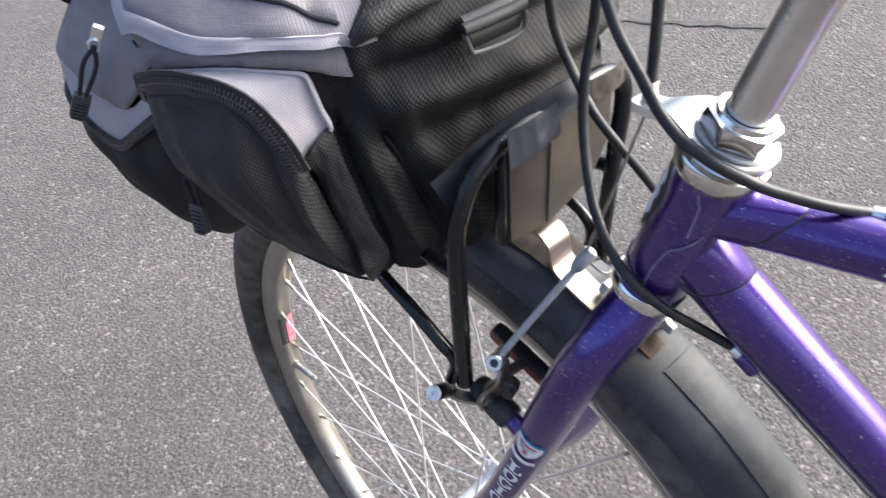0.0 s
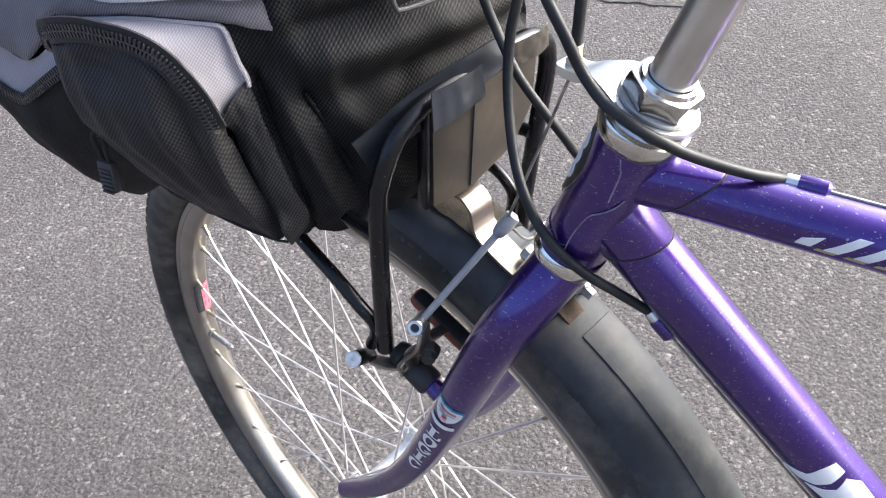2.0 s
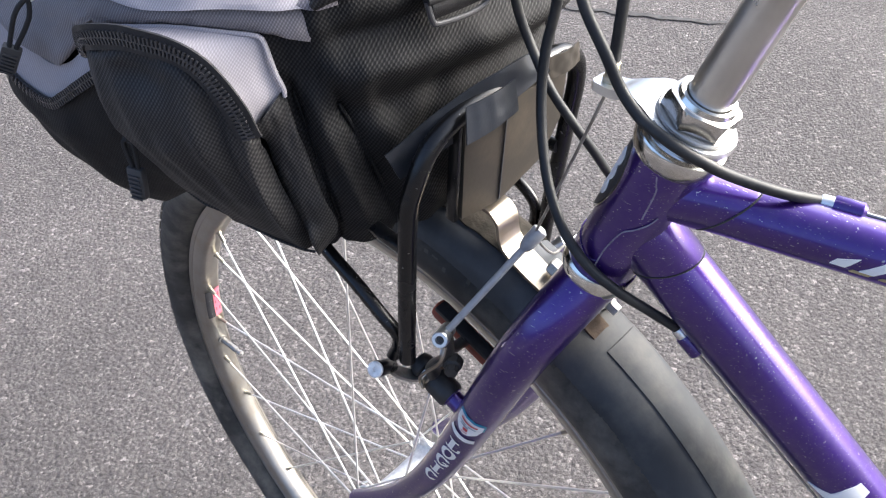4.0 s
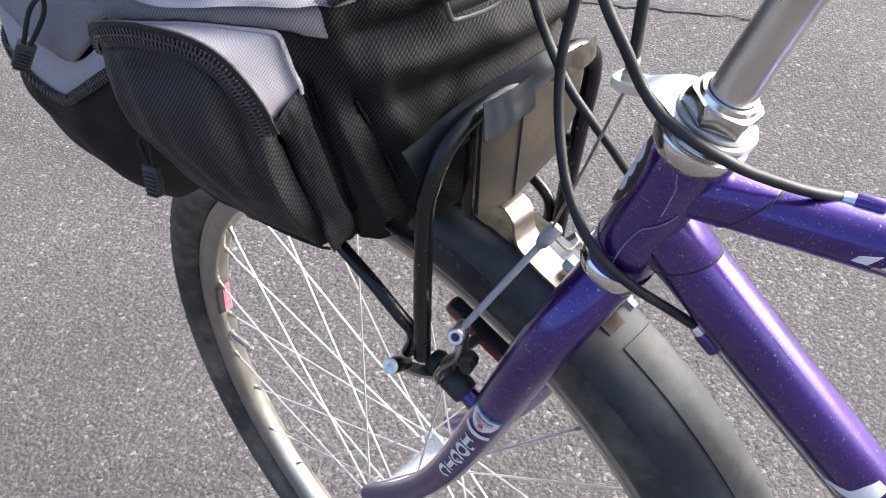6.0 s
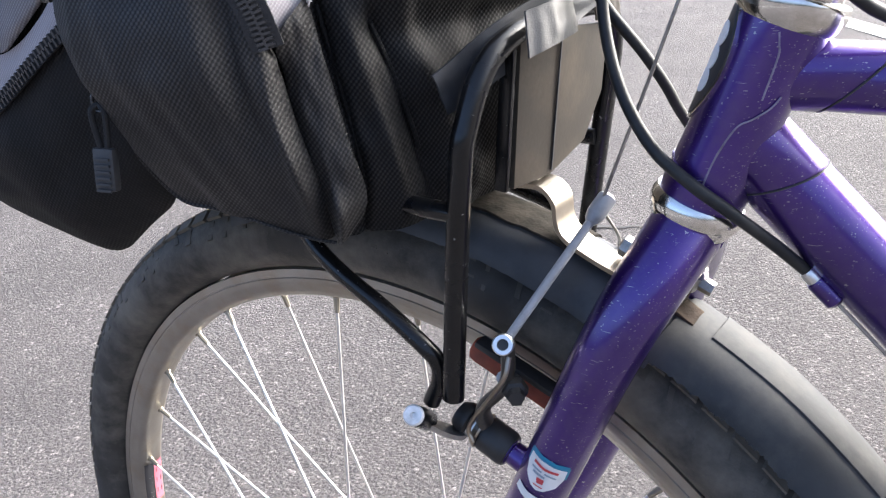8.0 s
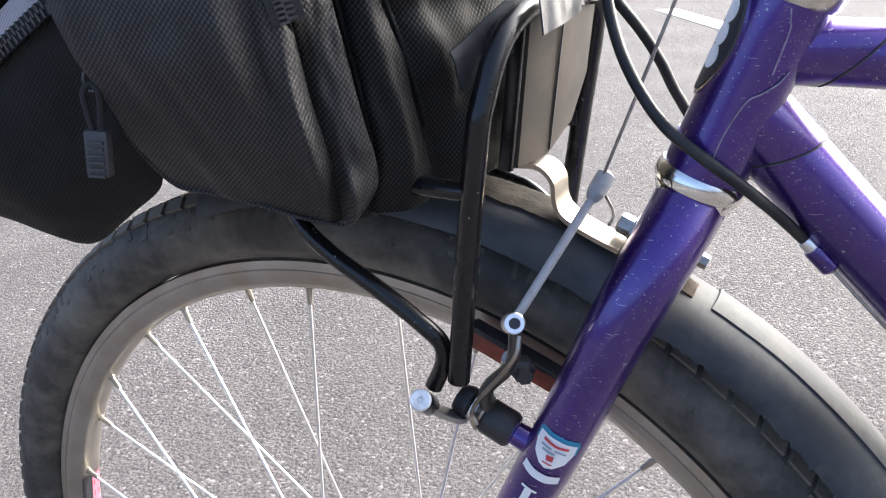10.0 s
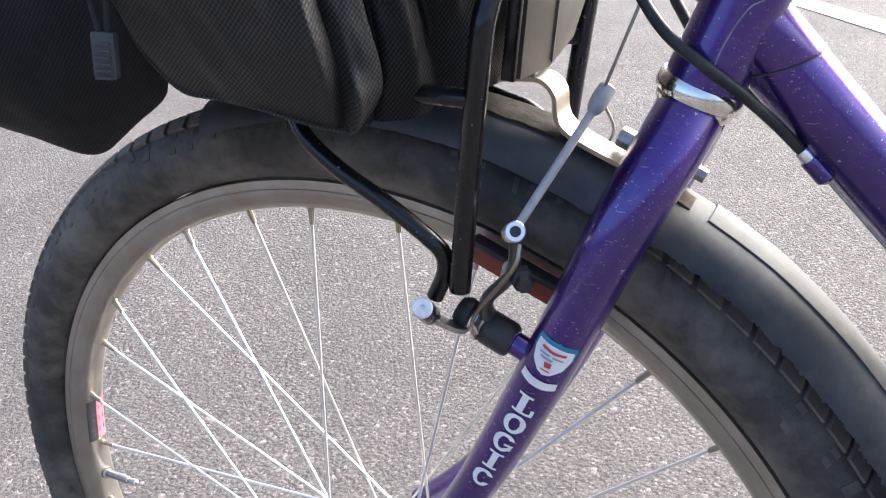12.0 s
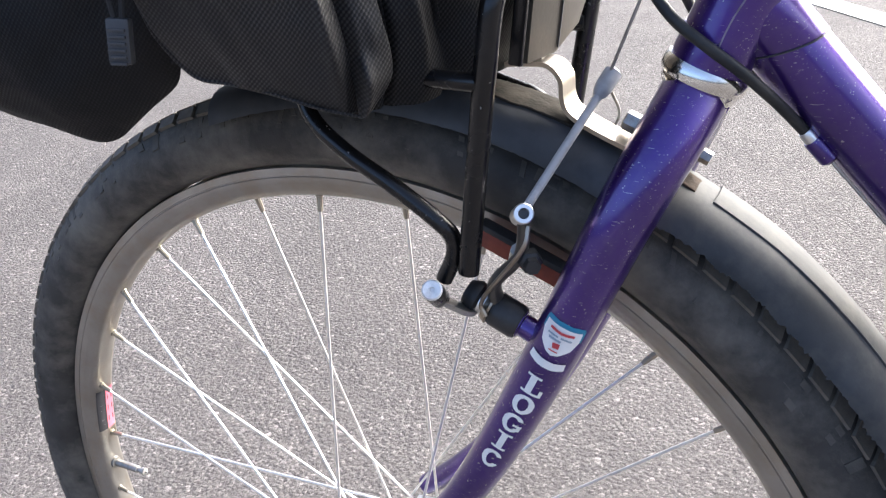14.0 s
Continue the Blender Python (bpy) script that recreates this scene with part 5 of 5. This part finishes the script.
part("seam", cord_along(Line([(.150, .756), (.139, .735), (.128, .703)]), 0, 1, -0.0068, 0.0010), CLOTH_BLACK, body, "stitched seam, its groove's shade drawn as a black cord")

# front pocket with its W-shaped grey yoke
FRONT_ZIP = [(.334, .768), (.352, .760), (.374, .749), (.398, .737), (.420, .7275), (.446, .728), (.475, .736), (.510, .738), (.560, .744), (.640, .740)]
YOKE_TOP = [(.336, .781), (.352, .779), (.372, .766), (.392, .756), (.414, .7515), (.446, .758), (.500, .771), (.560, .776), (.640, .772)]
FRONT_LIFT = lambda u: 0.001 + 0.009 * min(1, u / 0.45)
front_l = Line(FRONT_ZIP)
lobe = part("front_pocket", between(FRONT_ZIP, [(.329, .692), (.337, .680), (.358, .668), (.380, .657), (.395, .651), (.410, .650), (.450, .655), (.500, .662), (.560, .668), (.600, .668), (.640, .668)],
                                    lambda u, v: FRONT_LIFT(u) * (1 - v) + 0.005 * math.sin(math.pi * v) ** 0.7 * min(1, .15 + u / .3) - 0.006 * v ** 6 + 0.002 * noise.noise(Vector((u * 8, v * 5, 8))), 70, 30), CLOTH_BLACK, carrier, "black front pocket, sagging", 70)
part("pocket_yoke", between(FRONT_ZIP, YOKE_TOP, lambda u, v: FRONT_LIFT(u) + 0.001 - 0.004 * v + 0.001 * noise.noise(Vector((u * 9, v * 3, 1))), 60, 8), CLOTH_LIGHT, lobe, "light grey W-shaped yoke", 70)
zipper(front_l, 0.01, 0.97, lambda u: FRONT_LIFT(u) + 0.0022, 165, lobe, 0.0065)
part("upper_side", between([(.336, .790), (.350, .786), (.370, .772), (.390, .758), (.410, .7525), (.446, .759), (.500, .770), (.560, .775), (.640, .771)],
                           [(.300, .803), (.325, .804), (.350, .806), (.380, .808), (.410, .810), (.440, .811), (.500, .812), (.560, .812), (.640, .812)],
                           lambda u, v: (FRONT_LIFT(u) - 0.003) * (1 - v) ** 1.2 + 0.0015 + 0.003 * bell(v, .55, .18) * bell(u, .30, .10) - 0.005 * bell(v, .72, .12) * bell(u, .3, .2) + 0.0025 * noise.noise(Vector((u * 12, v * 5, 6))), 60, 18),
     CLOTH_PLAIN, carrier, "charcoal cloth upper side, puckered", 70)
part("side_band", between([(.340, .787), (.322, .7915), (.290, .7965), (.262, .798), (.207, .7955), (.165, .790)], [(.345, .805), (.310, .806), (.262, .808), (.212, .808), (.158, .804)],
                          lambda u, v: (0.0015 + 0.003 * math.sin(math.pi * v) + 0.0015 * noise.noise(Vector((u * 14, v * 4, 3)))) * (1 - u ** 6) - 0.001 * u ** 6, 50, 8), CLOTH_PLAIN, carrier, "charcoal cloth side band", 70)

# lid with its grey edge
LID_LOW = [(.1565, .8035), (.170, .8060), (.200, .8070), (.240, .8075), (.265, .8060), (.290, .8045), (.320, .8055), (.345, .8075), (.365, .8040), (.395, .8085), (.440, .8110), (.500, .8130), (.560, .8140)]
LID_HIGH = [(.1560, .8075), (.170, .8105), (.200, .8115), (.240, .8120), (.265, .8115), (.290, .8110), (.320, .8130), (.345, .8150), (.365, .8155), (.395, .8190), (.440, .8215), (.500, .8225), (.560, .8230)]
part("lid_edge", between(LID_LOW, LID_HIGH, lambda u, v: 0.0070 * min(1, .25 + 12 * u) - 0.0025 * v + 0.0015 * noise.noise(Vector((u * 11, v * 2, 7))), 80, 6), CLOTH_LIGHT, carrier, "light grey lid edge, wavy", 70)


def lid_fn(u, v, d):
    a = .142 + .423 * u
    e = skin(a, float(np.interp(a, [p[0] for p in LID_HIGH], [p[1] for p in LID_HIGH])) - 0.0006, 0.0042)
    c = V(-.035, -.005, .856)
    p = e * (1 - v) + c * v
    p[2] += 0.012 * math.sin(math.pi * min(1, v)) ** 0.8 * (1 - .4 * v) + 0.003 * noise.noise(Vector((p[0] * 25, p[1] * 25, 4))) - 0.004 * bell(u, .10, .05) * bell(v, .2, .2)
    return p + V(0, 0, d)


LID_CLOTH = cloth("grey_cloth", (0.135, 0.122, 0.132), (0.30, 0.275, 0.29), 0.0010, 0.00012)
lid = part("lid", sheet(lid_fn, 70, 26, 0.0015), LID_CLOTH, carrier, "charcoal grey cloth lid", 70)
zip_v = lambda u: float(np.interp(u, [.04, .06, .13, .19, .27, .35, .50], [.050, .062, .100, .113, .150, .188, .260]))
part("lid_zip", sweep([lid_fn(u, zip_v(u), 0.0006) for u in np.linspace(.05, .55, 40)], 0.0013, 8), ZIP_TAPE, lid, "black zip line across the lid")
part("mesh_panel", sheet(lambda u, v, d: lid_fn(.05 + .50 * u, zip_v(.05 + .50 * u) * (1 - v) + .9 * v, 0.0008 + d), 40, 16, 0.001), CLOTH_PLAIN, lid, "charcoal ribbed mesh panel", 70)
part("roll_fold", sweep(spline([skin(.158, .806, .004), skin(.148, .812, .008), skin(.132, .8155, .009), skin(.112, .8165, .008), skin(.095, .815, .004)], 8), np.interp(np.linspace(0, 1, 33), [0, .3, .8, 1], [.002, .0055, .005, .001]), 12), CLOTH, lid, "rolled black cloth fold")

# webbing loop with a ring on the rear wall
loop = part("webbing_loop", sheet(lambda u, v, d: skin(.101 - .027 * u, .789 + .015 * v, .0085 + .003 * math.sin(math.pi * v) + d), 12, 14, 0.0018), ZIP_TAPE, carrier, "black webbing loop", 60)
ring_pts = [skin(a, z, .0125) for a, z in ((.1035, .7990), (.1025, .7910), (.1000, .7885), (.0870, .7875), (.0770, .7885), (.0735, .7915), (.0720, .8000))]
part("buckle_ring", sweep(spline(ring_pts, 6), 0.0014, 10), ZIP_TEETH, loop, "black plastic ring")
part("loop_fold", sweep([skin(.104 - .032 * k / 8, .8005, .0130) for k in range(9)], 0.0030, 12), ZIP_TAPE, loop, "folded webbing end")


# zip pulls
def zip_pull(root, sag, tilt, label, metal):
    """A slider, a loop of cord and a ribbed plastic tab hanging from it."""
    root, sag = V(*root), V(*sag)
    way = unit(sag - root)
    flat = unit(V(*tilt) - (V(*tilt) @ way) * way)
    wide = np.cross(way, flat)
    pull = part("zip_pull", joined(block(root + flat * 0.001, way, wide, flat, (0.010, 0.006, 0.0035), 0.001), sweep([root + way * 0.003 + wide * 0.003 * math.cos(a) + way * 0.004 * (1 + math.sin(a)) + flat * 0.003 for a in np.linspace(0, 2 * math.pi, 15)], 0.0008, 8)),
                metal, carrier, label)
    cords = [sweep(spline([root + way * 0.008 + flat * 0.003, root + (sag - root) * 0.45 + wide * s * 0.0032 + flat * 0.004, sag + wide * s * 0.0016 + flat * 0.002], 8), 0.0013, 8) for s in (1, -1)]
    part("cord", joined(*cords), CORD, pull, "black cord loop")
    tab = part("tab", block(sag + way * 0.008 + flat * 0.002, way, wide, flat, (0.0180, 0.0098, 0.0046), 0.0015), PULL, pull, "ribbed grey plastic tab")
    part("tab_ribs", joined(*[block(sag + way * (0.0035 + 0.0026 * k) + flat * 0.0048, way, wide, flat, (0.0012, 0.0070, 0.0012), 0.0003) for k in range(6)]), PULL, tab)


zip_pull((-.044, -.127, .803), (-.070, -.140, .766), (0.85, -0.35, 0.2), "silver zip slider with cord and grey tab", ALLOY)
zip_pull((.007, -.1235, .742), (.006, -.1270, .7155), (0.35, -0.9, 0.1), "small dark zip slider with cord and grey tab", ZIP_TEETH)
for y, z in ((0.062, 0.806), (0.068, 0.792)):
    part("strap_slider", sweep([V(.128, y, z) + 0.006 * (math.cos(a) * V(0, 1, 0) + math.sin(a) * V(0.2, 0, 1)) for a in np.linspace(0, 2 * math.pi, 17)], 0.0014, 8), GREY_STEEL, carrier, "dark metal strap slider")
